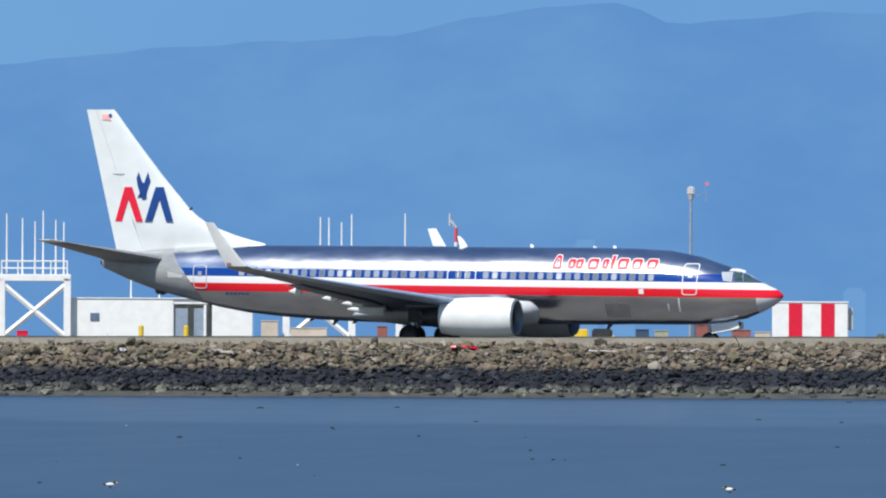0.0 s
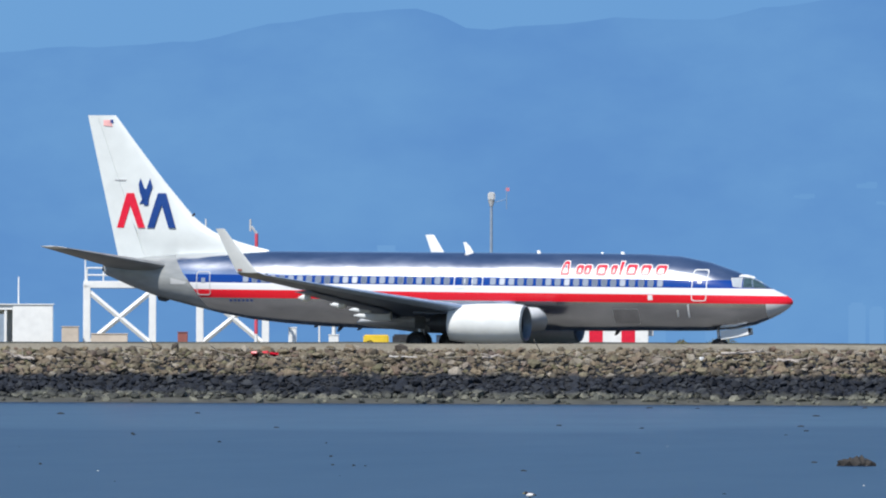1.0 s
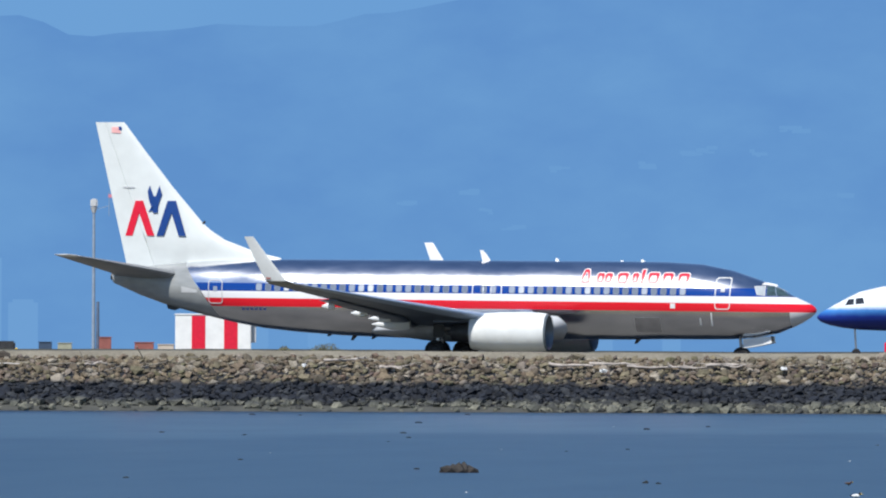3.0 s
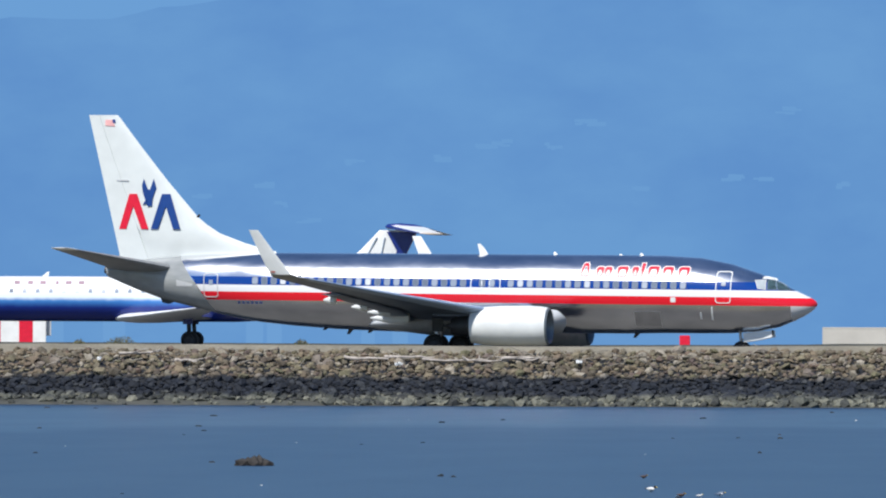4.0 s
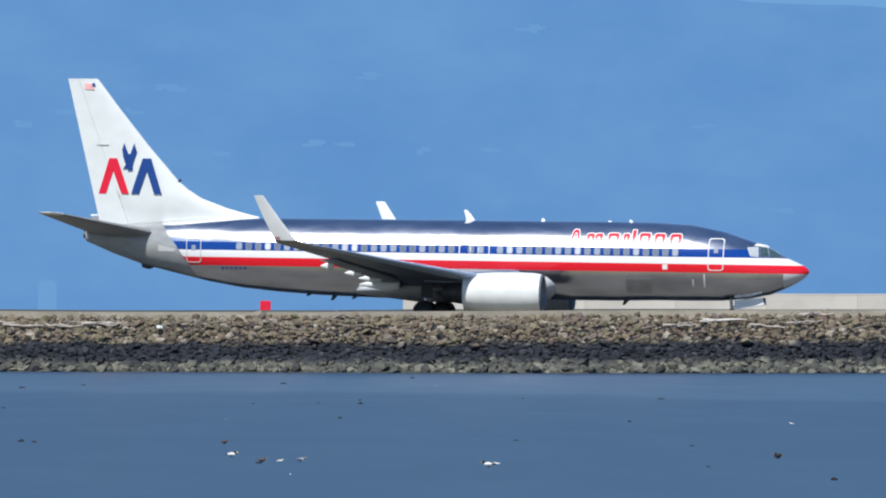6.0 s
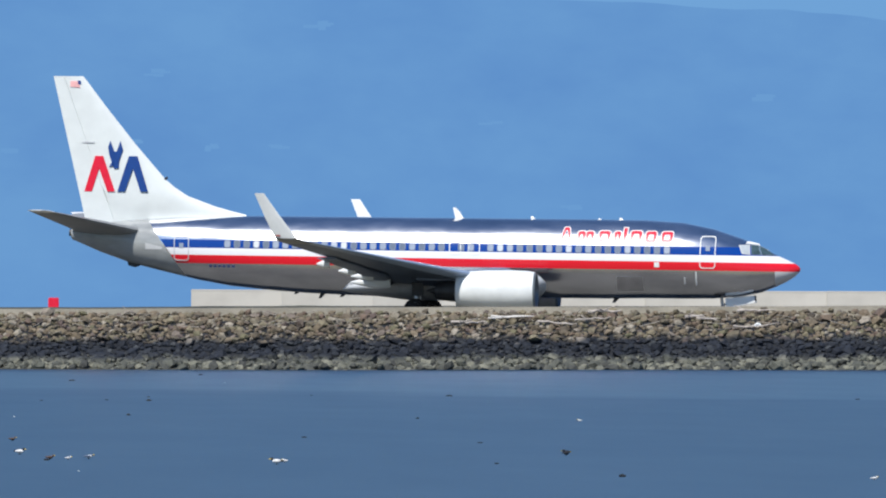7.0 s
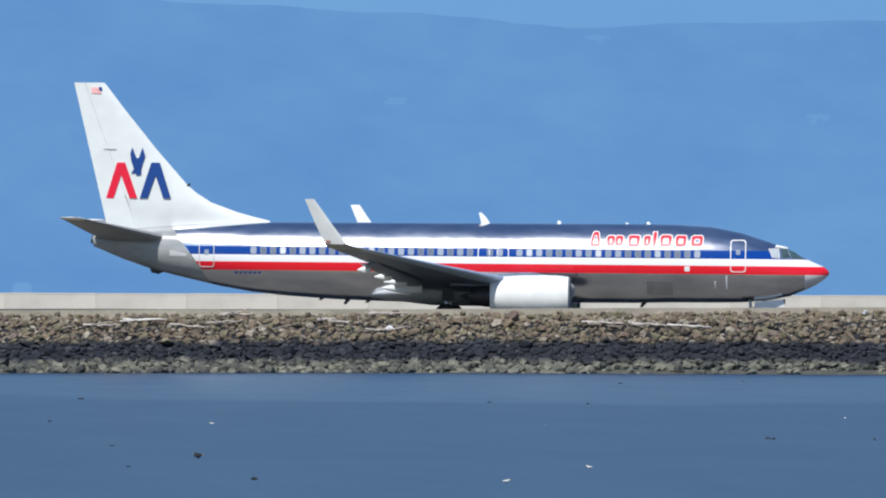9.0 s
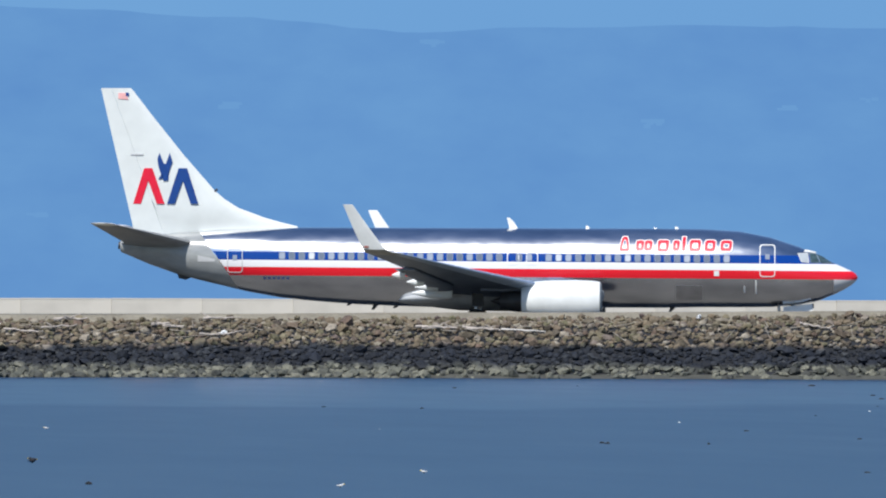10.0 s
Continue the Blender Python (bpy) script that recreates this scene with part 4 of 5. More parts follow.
def setting():
    xs = [-4500, -1500, -500] + [-200 + 4 * i for i in range(101)] + [500, 1500, 4500]
    sheet("mudflat", xs, [-4500, -800, 0, 100, 200, 300, 400, 450, 500, 550, 600, 640, 660, 695], mud_z, M_MUD, "wet grey-blue tidal mudflat with a film of water", "mudflat")
    # airfield beyond the bank
    sheet("ground", xs, [702, 760, 900, 1200, 1600, 2400, 4700], lambda x, y: -0.02, M_GRASS, "dry flat airfield grass", "ground")
    # taxiway and runway lie a few millimetres above the grass
    def strip(name, y0, slope, half, z, label):
        rim = [(-600, y0 + 600 * slope - half), (600, y0 - 600 * slope - half), (600, y0 - 600 * slope + half), (-600, y0 + 600 * slope + half)]
        ob = new(name, mesh_of(name, [(x, y, z) for x, y in rim] + [(x, y, -0.3) for x, y in rim], [(0, 1, 2, 3), (0, 4, 5, 1), (2, 6, 7, 3)], M_ASPHALT))
        tagged(ob, label, "taxiway" if "taxi" in name else "runway", kind="structure")
    strip("taxiway", 737, 0.19, 9, 0.0, "grey asphalt taxiway")
    strip("runway", 854, 0.052, 24, 0.30, "grey asphalt runway")
    # bank core: earth crown and slope under the stones
    xs2 = [-420 + 2 * i for i in range(421)]
    prof = [(0.0, None), (-0.8, -2.46), (1.0, -2.14), (2.0, -1.80), (4.2, -0.75), (5.8, -0.02), (6.3, 0.12), (7.6, 0.85), (8.4, 1.0), (10.0, 1.0), (14.0, 0.0), (30.0, 0.0)]
    rows = []
    for d, h in prof[1:]:
        row = []
        for x in xs2:
            c = crest(x)
            if d <= 6.3:
                z = h + (c - 0.63) * max(0, (h + 2.46) / 2.6)
            elif d < 14:
                z = c - 0.28 * (1 - (h - 0.12) / 0.88)
            else:
                z = -0.1
            row.append((x, shore(x) + d, z + 0.03 * noise.noise((x * 0.4, d * 2, 1.0))))
        rows.append(row)
    w = len(xs2)
    verts = [v for r in rows for v in r]
    faces = [(j * w + i, j * w + i + 1, (j + 1) * w + i + 1, (j + 1) * w + i) for j in range(len(rows) - 1) for i in range(w - 1)]
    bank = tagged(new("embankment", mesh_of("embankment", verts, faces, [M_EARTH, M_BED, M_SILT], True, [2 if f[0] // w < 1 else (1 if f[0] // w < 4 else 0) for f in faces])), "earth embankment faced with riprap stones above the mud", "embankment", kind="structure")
    return bank


def stone_mesh(seed):
    bm = bmesh.new()
    bmesh.ops.create_icosphere(bm, subdivisions=1, radius=1)
    rng = random.Random(seed)
    sx, sy, sz = rng.uniform(0.8, 1.55), rng.uniform(0.75, 1.15), rng.uniform(0.55, 1.0)
    cuts = [Vector((rng.uniform(-1, 1), rng.uniform(-1, 1), rng.uniform(-1, 1))).normalized() for _ in range(7)]
    for v in bm.verts:
        for c in cuts:
            d = v.co.dot(c) - 0.60
            if d > 0:
                v.co -= c * d * 0.9
        v.co += Vector((rng.uniform(-1, 1), rng.uniform(-1, 1), rng.uniform(-1, 1))) * 0.07
        v.co = Vector((v.co.x * sx, v.co.y * sy, v.co.z * sz))
    me = bm_mesh("stone", bm, M_ROCK)
    return me


def slope_z(x, d):
    """The height of the bank's face at d metres behind the water's edge."""
    pts = [(-0.8, -2.46), (1.0, -2.14), (2.0, -1.80), (4.2, -0.75), (5.8, -0.02), (6.3, 0.12), (7.0, 0.37)]
    for (a, p), (b, q) in zip(pts, pts[1:]):
        if a <= d <= b:
            h = p + (q - p) * (d - a) / (b - a)
            return h + (crest(x) - 0.63) * max(0, (h + 2.46) / 2.6)
    return pts[-1][1] + crest(x) - 0.63


def riprap(bank):
    shapes = [stone_mesh(i) for i in range(14)]
    raw = []
    for me in shapes:
        co = np.empty(len(me.vertices) * 3)
        me.vertices.foreach_get("co", co)
        raw.append((co.reshape(-1, 3), np.array([list(p.vertices) for p in me.polygons])))
    rng = random.Random(5)
    V, F, o, singles = [], [], 0, 0
    d = -0.3
    while d < 6.8:
        x = -110 + rng.uniform(0, 0.5)
        while x < 110:
            r = rng.choice((0.09, 0.12, 0.14, 0.17, 0.20, 0.26)) * rng.uniform(0.85, 1.2) * (1.35 if rng.random() < 0.1 else 1)
            if d < 1.9:
                r *= 1.3
            if d < 1.1 and (x < -16 or x > 46) and rng.random() < 0.82:
                x += 0.4
                continue
            dd = d + rng.uniform(-0.2, 0.2)
            m = Matrix.LocRotScale((x, shore(x) + dd, slope_z(x, dd) + r * rng.uniform(-0.05, 0.45)), Euler((rng.uniform(-0.6, 0.6), rng.uniform(-0.6, 0.6), rng.uniform(0, 6.28))), Vector((r, r, r)))
            i = rng.randrange(14)
            if -4 < x < 6.5 and singles < 300:
                ob = new("stone", shapes[i])
                ob.parent = bank
                ob.matrix_basis = m
                singles += 1
            else:
                a = np.array(m)
                V.append(raw[i][0] @ a[:3, :3].T + a[:3, 3])
                F.append(raw[i][1] + o)
                o += len(raw[i][0])
            x += r * rng.uniform(1.2, 1.65)
        d += 0.28
    V, F = np.concatenate(V), np.concatenate(F)
    me = bpy.data.meshes.new("riprap")
    me.from_pydata(V, [], F)
    me.materials.append(M_ROCK)
    ob = new("riprap", me)
    ob.parent = bank
    tagged(ob, "rough brown stones with a dark wet belt", kind="stuff")


def backdrop():
    prof = [(-14, 60), (-8, 80), (-5.9, 82), (-5.2, 87), (-4.75, 88.7), (-4.3, 91), (-3.95, 96), (-3.6, 100), (-3.39, 101), (-3.15, 94.2), (-2.9, 96), (-2.5, 98.5), (-2.2, 98.2), (-1.95, 102.5), (-1.4, 107), (-0.5, 112), (0.5, 110), (1.5, 101), (2.2, 94), (3.0, 91), (3.8, 87.5), (4.6, 89.5), (5.7, 88), (8, 84), (14, 62)]
    rows = []
    n = 280
    for layer, (rad, f) in enumerate([(4000, 0.0), (4080, 0.35), (4150, 0.72), (4200, 1.0), (4260, 0.5)]):
        row = []
        for i in range(n + 1):
            a = -14 + 28 * i / n
            for (a0, h0), (a1, h1) in zip(prof, prof[1:]):
                if a0 <= a <= a1:
                    u = (a - a0) / (a1 - a0)
                    u = u * u * (3 - 2 * u)
                    h = h0 + (h1 - h0) * u
                    break
            h += 1.2 * noise.noise((a * 3.0, 1.7, 0)) + 0.5 * noise.noise((a * 11, 5.2, 0))
            k = f + (0.06 * noise.noise((a * 1.5, layer * 3.0, 2)) if 0 < f < 1 else 0)
            row.append((rad * sin(radians(a)), rad * cos(radians(a)), h * k - 0.5))
        rows.append(row)
    w = n + 1
    verts = [v for r in rows for v in r]
    faces = [(j * w + i, j * w + i + 1, (j + 1) * w + i + 1, (j + 1) * w + i) for j in range(len(rows) - 1) for i in range(w - 1)]
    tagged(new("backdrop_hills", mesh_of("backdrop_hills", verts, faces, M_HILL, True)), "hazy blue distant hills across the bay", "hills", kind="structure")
    verts, faces = [], []
    for i in range(41):
        a = radians(-20 + i)
        verts += [(4600 * sin(a), 4600 * cos(a), -1), (4600 * sin(a), 4600 * cos(a), 170)]
    faces = [(2 * i, 2 * i + 2, 2 * i + 3, 2 * i + 1) for i in range(40)]
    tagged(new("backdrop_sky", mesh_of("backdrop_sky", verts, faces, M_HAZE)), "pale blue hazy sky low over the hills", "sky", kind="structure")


# ---- things beyond the runway ----
FAR = 1400.0


def beyond(az, dist=FAR):
    a = radians(az)
    return Vector((dist * sin(a), dist * cos(a), 0))


def stand(az, z=-0.02, dist=FAR):
    p = beyond(az, dist)
    return pose(p.x, p.y, z, 0, 0, -az)


def antenna_tower(aerials):
    """A white braced steel platform with a railing, and whip aerials on it."""
    root = thing("antenna_platform", "white steel antenna platform with crossed braces and whip aerials", "tower", group="antenna platforms")
    w, h = 6.5, 6.2
    c = [(-w / 2, -w / 2), (w / 2, -w / 2), (w / 2, w / 2), (-w / 2, w / 2)]
    for x, y in c:
        piece("leg", bm_mesh("leg", box(0.7, 0.7, h, 0.03, True, (x, y, 0)), M_WHITE), root)
    for (x0, y0), (x1, y1) in zip(c, c[1:] + c[:1]):
        piece("brace", solid("brace", rod((x0, y0, 0.3), (x1, y1, h - 0.5), 0.30, 6), M_WHITE, False), root)
        piece("brace", solid("brace", rod((x1, y1, 0.3), (x0, y0, h - 0.5), 0.30, 6), M_WHITE, False), root)
        rail = merged([rod((x0, y0, h + z), (x1, y1, h + z), 0.07, 6) for z in (1.0, 1.7)] + [rod((x0 + (x1 - x0) * u, y0 + (y1 - y0) * u, h), (x0 + (x1 - x0) * u, y0 + (y1 - y0) * u, h + 1.75), 0.07, 6) for u in (0, 0.25, 0.5, 0.75)])
        piece("railing", solid("railing", rail, M_WHITE, False), root)
    piece("deck", bm_mesh("deck", box(w + 0.7, w + 0.7, 0.7, 0.05, True, (0, 0, h - 0.3)), M_WHITE), root)
    for x, y, t in aerials:
        piece("whip_aerial", solid("whip_aerial", rod((x, y, h), (x, y, h + t), 0.10, 6, 0.07), M_WHITE), root, "slender pale aerial")
    return root


BIRDS = [
    ('d', -25.4, 266.48), ('d', -13.48, 263.15), ('d', 0.0, 280.69), ('b', 0.58, 271.38), ('w', 0.93, 271.53),
    ('g', 1.33, 272.73), ('d', 4.81, 264.16), ('b', -0.16, 309.69), ('w', 5.04, 268.13), ('k', 10.95, 282.94),
    ('w', 14.69, 370.31), ('k', 11.08, 286.0), ('w', 17.71, 266.35), ('k', 11.02, 284.88), ('w', 14.73, 243.26),
    ('b', -13.7, 267.13),
]
WEED = [
    (-9.58, 338.51, 1.0), (4.24, 467.04, 0.25), (2.98, 386.22, 0.22), (-4.69, 312.93, 0.25), (-21.19, 332.08, 0.25),
    (-30.06, 409.71, 0.2), (-23.47, 359.08, 0.2), (-21.79, 333.99, 0.25), (10.66, 378.37, 0.25), (10.53, 246.39, 0.3),
    (9.01, 266.64, 0.2), (10.55, 246.98, 0.25), (26.4, 333.56, 0.25), (28.78, 331.56, 0.25), (-36.13, 400.22, 0.35),
    (-34.97, 440.41, 0.2), (-27.6, 275.06, 0.2), (-28.6, 332.34, 0.2), (-20.9, 332.11, 0.2), (-26.75, 406.95, 0.15),
    (-35.46, 446.17, 0.25), (26.45, 332.28, 0.25), (30.69, 462.66, 0.2), (4.08, 448.42, 0.3), (0.52, 269.96, 0.2),
    (-4.35, 311.23, 0.25),
]
LOGS_A = [
    (-13.03, -0.23, -10.57, -0.27), (-10.84, -0.41, -7.28, -0.37), (-7.28, -0.31, -5.36, -0.25), (22.88, -0.04, 25.16, 0.05),
    (25.29, -0.17, 27.21, -0.33), (21.05, -0.27, 22.83, -0.23), (32.55, 0.05, 33.5, 0.11), (34.87, -0.37, 36.24, -0.39),
    (33.1, 0.05, 34.2, -0.06), (35.15, 0.44, 36.66, 0.44), (45.55, -0.01, 47.6, -0.06), (47.87, -0.05, 49.78, -0.1),
    (49.78, -0.1, 51.97, -0.2), (64.66, 0.24, 66.16, -0.03), (-42.08, -0.33, -40.71, -0.38), (-60.38, -0.38, -59.29, -0.54),
    (-37.56, -0.37, -36.47, -0.25), (23.02, 0.03, 25.07, 0.07), (27.13, -0.09, 28.9, 0.0), (45.87, -0.06, 47.37, 0.03),
    (48.05, -0.11, 49.69, -0.1), (35.75, -0.43, 36.51, -0.38),
]
LOGS_B = [
    (27.81, 0.6, 29.45, 0.5), (-15.0, -0.28, -12.81, -0.36), (-23.22, -0.4, -22.12, -0.51), (-11.18, -0.39, -7.34, -0.43),
    (-7.34, -0.29, -5.56, -0.34), (-25.96, -0.16, -23.77, -0.04), (-60.43, -0.33, -59.48, -0.54),
]
LOGS = LOGS_A + LOGS_B
BITS = [
    ('w', 59.67, 0.49), ('w', -3.56, -0.5), ('w', -64.75, -0.43), ('w', -12.38, -0.64), ('w', -26.87, -0.43), ('w', -12.26, -0.64),
    ('w', -3.5, -0.51), ('r', -48.64, -0.25), ('r', -48.09, -0.19), ('r', -47.68, -0.27), ('w', 36.02, -0.41), ('w', 36.11, -0.38),
]
HOUSES = [
    (-0.663, 56.5), (-1.212, 51.7), (-1.579, 45.3), (-1.395, 35.2), (-0.846, 53.3), (-1.51, 39.9), (-0.652, 56.3), (-0.584, 57.1),
    (-0.831, 52.8), (-0.412, 56.3), (-0.274, 63.1), (0.437, 47.2), (0.758, 45.7), (-0.247, 63.1), (0.544, 67.0), (-0.062, 44.9),
    (0.327, 47.4), (1.061, 46.1), (1.196, 79.7), (0.577, 66.5), (-0.247, 63.2), (1.218, 80.1), (1.908, 53.4), (3.024, 60.5),
    (1.217, 80.3), (0.337, 47.7), (3.024, 60.5), (3.83, 77.9), (4.729, 55.2), (3.018, 60.9), (3.819, 77.9), (5.287, 60.5),
    (5.607, 62.4), (4.714, 56.0), (2.241, 29.5), (-1.834, 41.4), (-1.57, 45.4),
]

TAXI = [  # seconds, nose x, nose y, heading
    (0, -35.17, 740.96, -14.62),
    (0.5, -29.63, 739.61, -14.40),
    (1, -24.09, 738.29, -14.19),
    (1.5, -18.57, 737.00, -13.97),
    (2, -13.11, 735.77, -13.71),
    (2.5, -7.66, 734.58, -13.44),
    (2.7, -5.45, 734.10, -13.31),
    (3.8, 6.63, 731.71, -12.57),
    (4, 8.58, 731.33, -12.43),
    (4.5, 13.89, 730.34, -12.03),
    (5, 19.18, 729.42, -11.58),
    (5.5, 24.48, 728.56, -11.06),
    (6, 29.74, 727.79, -10.49),
    (6.2, 31.88, 727.49, -10.23),
    (7.3, 43.21, 726.23, -8.74),
    (7.5, 45.26, 726.02, -8.47),
    (8, 50.37, 725.55, -7.77),
    (8.5, 55.49, 725.13, -7.11),
    (9, 60.52, 724.75, -6.51),
    (9.5, 65.54, 724.37, -6.02),
    (10, 70.50, 724.02, -5.59),
]

RIDE = [  # seconds, lift, pitch
    (0, -0.018, 0.30), (0.5, -0.006, 0.27), (1, 0.004, 0.237), (1.5, 0.005, 0.21), (2, 0.002, 0.19), (2.5, -0.006, 0.195), (4, -0.006, 0.213),
    (4.5, 0.0, 0.236), (5, -0.003, 0.27), (5.5, -0.014, 0.335), (6, -0.042, 0.40), (6.5, -0.055, 0.42), (7, -0.055, 0.39), (7.5, -0.046, 0.335), (8, -0.014, 0.22),
    (8.5, 0.010, 0.13), (9, 0.020, 0.06), (9.5, 0.038, -0.005), (10, 0.066, -0.05),
]


def striped_shed():
    root = thing("equipment_shed", "white equipment shed with broad red vertical stripes", "shed", stand(-2.6089))
    w, h, dp = 7.5, 4.1, 4.0
    piece("wall", bm_mesh("wall", box(w, dp, h, 0.06), M_WHITE), root, "white painted wall")
    for x in (-1.45, 1.75):
        piece("stripe", bm_mesh("stripe", box(1.35, 0.05, h - 0.1, 0.01, True, (x, -dp / 2 - 0.02, 0.03)), M_RED), root, "red painted stripe")
    piece("roof", bm_mesh("roof", box(w + 0.15, dp + 0.15, 0.14, 0.03, True, (0, 0, h)), M_WHITE), root, "thin white roof")
    piece("conduit_box", bm_mesh("conduit_box", box(0.5, 0.5, 2.2, 0.04, True, (w / 2 + 0.25, -1.0, 1.4)), M_GREY_PAINT), root, "pale grey side box")
    return root


def site_building():
    root = thing("site_building", "long low white prefabricated building with an open bay", "building", stand(-5.245))
    ln, h = 18.3, 4.2
    x0 = -ln / 2
    a, b = 10.5, 14.3
    piece("wall", bm_mesh("wall", box(a, 5, h, 0.05, True, (x0 + a / 2, 0, 0)), M_WHITE), root, "white panel wall")
    piece("wall", bm_mesh("wall", box(ln - b, 5, h, 0.05, True, (x0 + (ln + b) / 2, 0, 0)), M_WHITE), root, "white panel wall")
    piece("lintel", bm_mesh("lintel", box(b - a, 4.9, 0.5, 0.03, True, (x0 + (a + b) / 2, 0.05, h - 0.5)), M_WHITE), root, "white lintel")
    piece("bay_back", bm_mesh("bay_back", box(b - a, 0.2, h - 0.5, 0, True, (x0 + (a + b) / 2, 0.6, 0)), M_WHITE), root, "white back wall of the bay")
    # two grey panels added for the darker parts of the bay
    for xa, w in ((a + 0.75, 1.3), (b - 1.3, 1.0)):
        piece("bay_grey_panel", bm_mesh("bay_grey_panel", box(w, 0.12, h - 0.9, 0.02, True, (x0 + xa, -2.1, 0)), M_MAST), root, "grey panel added inside the bay")
    piece("bay_post", bm_mesh("bay_post", box(0.25, 0.25, h - 0.5, 0.02, True, (x0 + b - 0.7, -2.2, 0)), M_WHITE), root, "white post")
    piece("wall_vent", bm_mesh("wall_vent", box(0.9, 0.08, 0.8, 0.02, True, (x0 + 2.7, -2.53, 2.0)), M_WING), root, "grey wall vent")
    piece("roof", bm_mesh("roof", box(ln + 0.2, 5.2, 0.12, 0.03, True, (0, 0, h)), M_WHITE), root, "thin flat roof")
    return root


def bollard(az):
    root = thing("bollard", "short yellow steel bollard", "bollard", stand(az, dist=FAR - 8), group="yellow bollards")
    piece("post", solid("post", rod((0, 0, 0), (0, 0, 1.5), 0.25, 12), M_YELLOW), root)
    piece("cap", solid("cap", rod((0, 0, 1.5), (0, 0, 1.62), 0.22, 12, 0.1), M_YELLOW), root)


def light_mast():
    root = thing("light_mast", "tall grey mast with white lamp head and red flag", "mast", stand(-3.0945))
    piece("pole", solid("pole", rod((0, 0, 0), (0, 0, 14.6), 0.18, 12, 0.13), M_MAST), root, "grey tapered pole")
    head = piece("lamp_head", bm_mesh("lamp_head", box(0.72, 0.72, 0.85, 0.12, True, (0, 0, 14.75)), M_GREY_PAINT), root, "white lamp head")
    piece("collar", solid("collar", rod((0, 0, 14.2), (0, 0, 14.8), 0.17, 12, 0.36), M_GREY_PAINT), root, "grey collar")
    piece("side_rod", solid("side_rod", merged([rod((0.4, 0, 14.6), (1.5, 0, 14.9), 0.03, 6), rod((1.5, 0, 13.9), (1.5, 0, 16.3), 0.03, 6)]), M_MAST), root, "thin side rod")
    piece("flag", bm_mesh("flag", box(0.36, 0.04, 0.34, 0.01, True, (1.6, 0, 15.7)), paint("faded_red_cloth", (0.62, 0.20, 0.26), 0.8, 0.2, 3)), root, "faded red flag")


def banded_pole(az, h):
    root = thing("banded_pole", "slim pole banded in red and white", "pole", stand(az, dist=FAR - 12))
    n = 8
    for i in range(n):
        piece("band", solid("band", rod((0, 0, h * i / n), (0, 0, h * (i + 1) / n), 0.17, 10), M_HAZED_RED if i % 2 else M_WHITE), root, "red band" if i % 2 else "white band")
    piece("arm", solid("arm", merged([rod((0, 0, h), (-0.5, 0, h + 0.7), 0.14, 6), rod((-0.6, 0, h + 0.2), (-0.6, 0, h + 1.4), 0.1, 6)]), M_GREY_PAINT), root, "grey top arm")


def aerial_pole(az, h, mat=None, r=0.10):
    root = thing("aerial_pole", "slender pale aerial pole standing on the airfield", "pole", stand(az), group="aerial poles")
    piece("shaft", solid("shaft", rod((0, 0, 0), (0, 0, h), r, 8, r * 0.7), mat or M_WHITE), root)
    piece("foot", bm_mesh("foot", box(0.6, 0.6, 0.3, 0.03), M_CONCRETE), root, "concrete foot")


def service_truck():
    root = thing("service_truck", "yellow airfield service truck with a dark cab", "truck", stand(-3.51, dist=FAR - 20))
    piece("tank", bm_mesh("tank", box(2.5, 2.2, 0.85, 0.12, True, (-1.2, 0, 0.55)), M_YELLOW), root, "yellow body")
    piece("cab", bm_mesh("cab", box(2.0, 2.1, 0.95, 0.15, True, (1.4, 0, 0.5)), M_DARK), root, "dark cab")
    piece("bumper", bm_mesh("bumper", box(0.25, 2.0, 0.4, 0.05, True, (2.5, 0, 0.4)), M_YELLOW), root, "yellow bumper")
    tm = wheel_meshes(0.45, 0.3)
    for x in (-1.8, 1.3):
        for y in (-0.95, 0.95):
            add_wheel(root, tm, x, y, 0.45)


def crate(az, w, h, mat, label, name="equipment_box", dist=FAR - 5):
    root = thing(name, label, "box", stand(az, dist=dist), group="boxes beyond the runway")
    piece("body", bm_mesh("body", box(w, w * 0.7, h, 0.06, True, (0, 0, 0.12)), mat), root)
    piece("lid", bm_mesh("lid", box(w + 0.1, w * 0.7 + 0.1, 0.1, 0.02, True, (0, 0, h + 0.12)), mat), root)
    for x in (-w * 0.35, w * 0.35):
        piece("skid", bm_mesh("skid", box(0.2, w * 0.7, 0.12, 0.01, True, (x, 0, 0)), M_WING), root)


def marker(az, label):
    root = thing("runway_marker", label, "marker", stand(az, dist=1000), group="red runway markers")
    piece("panel", bm_mesh("panel", box(0.75, 0.12, 0.8, 0.05, True, (0, 0, 0.55)), M_RED), root, "red panel")
    piece("post", bm_mesh("post", box(0.5, 0.1, 0.56, 0.02), M_RED), root, "red foot")


def sea_wall():
    """The long pale wall beyond the runway, in separate sections."""
    root = tagged(new("perimeter_wall"), "long low beige concrete wall beyond the runway", "wall", kind="structure")
    p = beyond(0.6924)
    ln = 9.0
    me = bm_mesh("wall_panel", box(ln - 0.012, 0.5, 2.5, 0.01, True, (ln / 2, 0, 0)), M_CONCRETE)
    cap = bm_mesh("wall_cap", box(ln - 0.012, 0.52, 0.16, 0.02, True, (ln / 2, 0, 2.5)), M_CONCRETE)
    for i in range(30):
        u = i * ln
        x, y = p.x + u, p.y - u * 0.02
        h = 0.01 * (i % 3) + 0.012 * i
        piece("wall_panel", me, root, at=pose(x, y, -0.1 + h))
        piece("wall_cap", cap, root, at=pose(x, y, -0.1 + h))


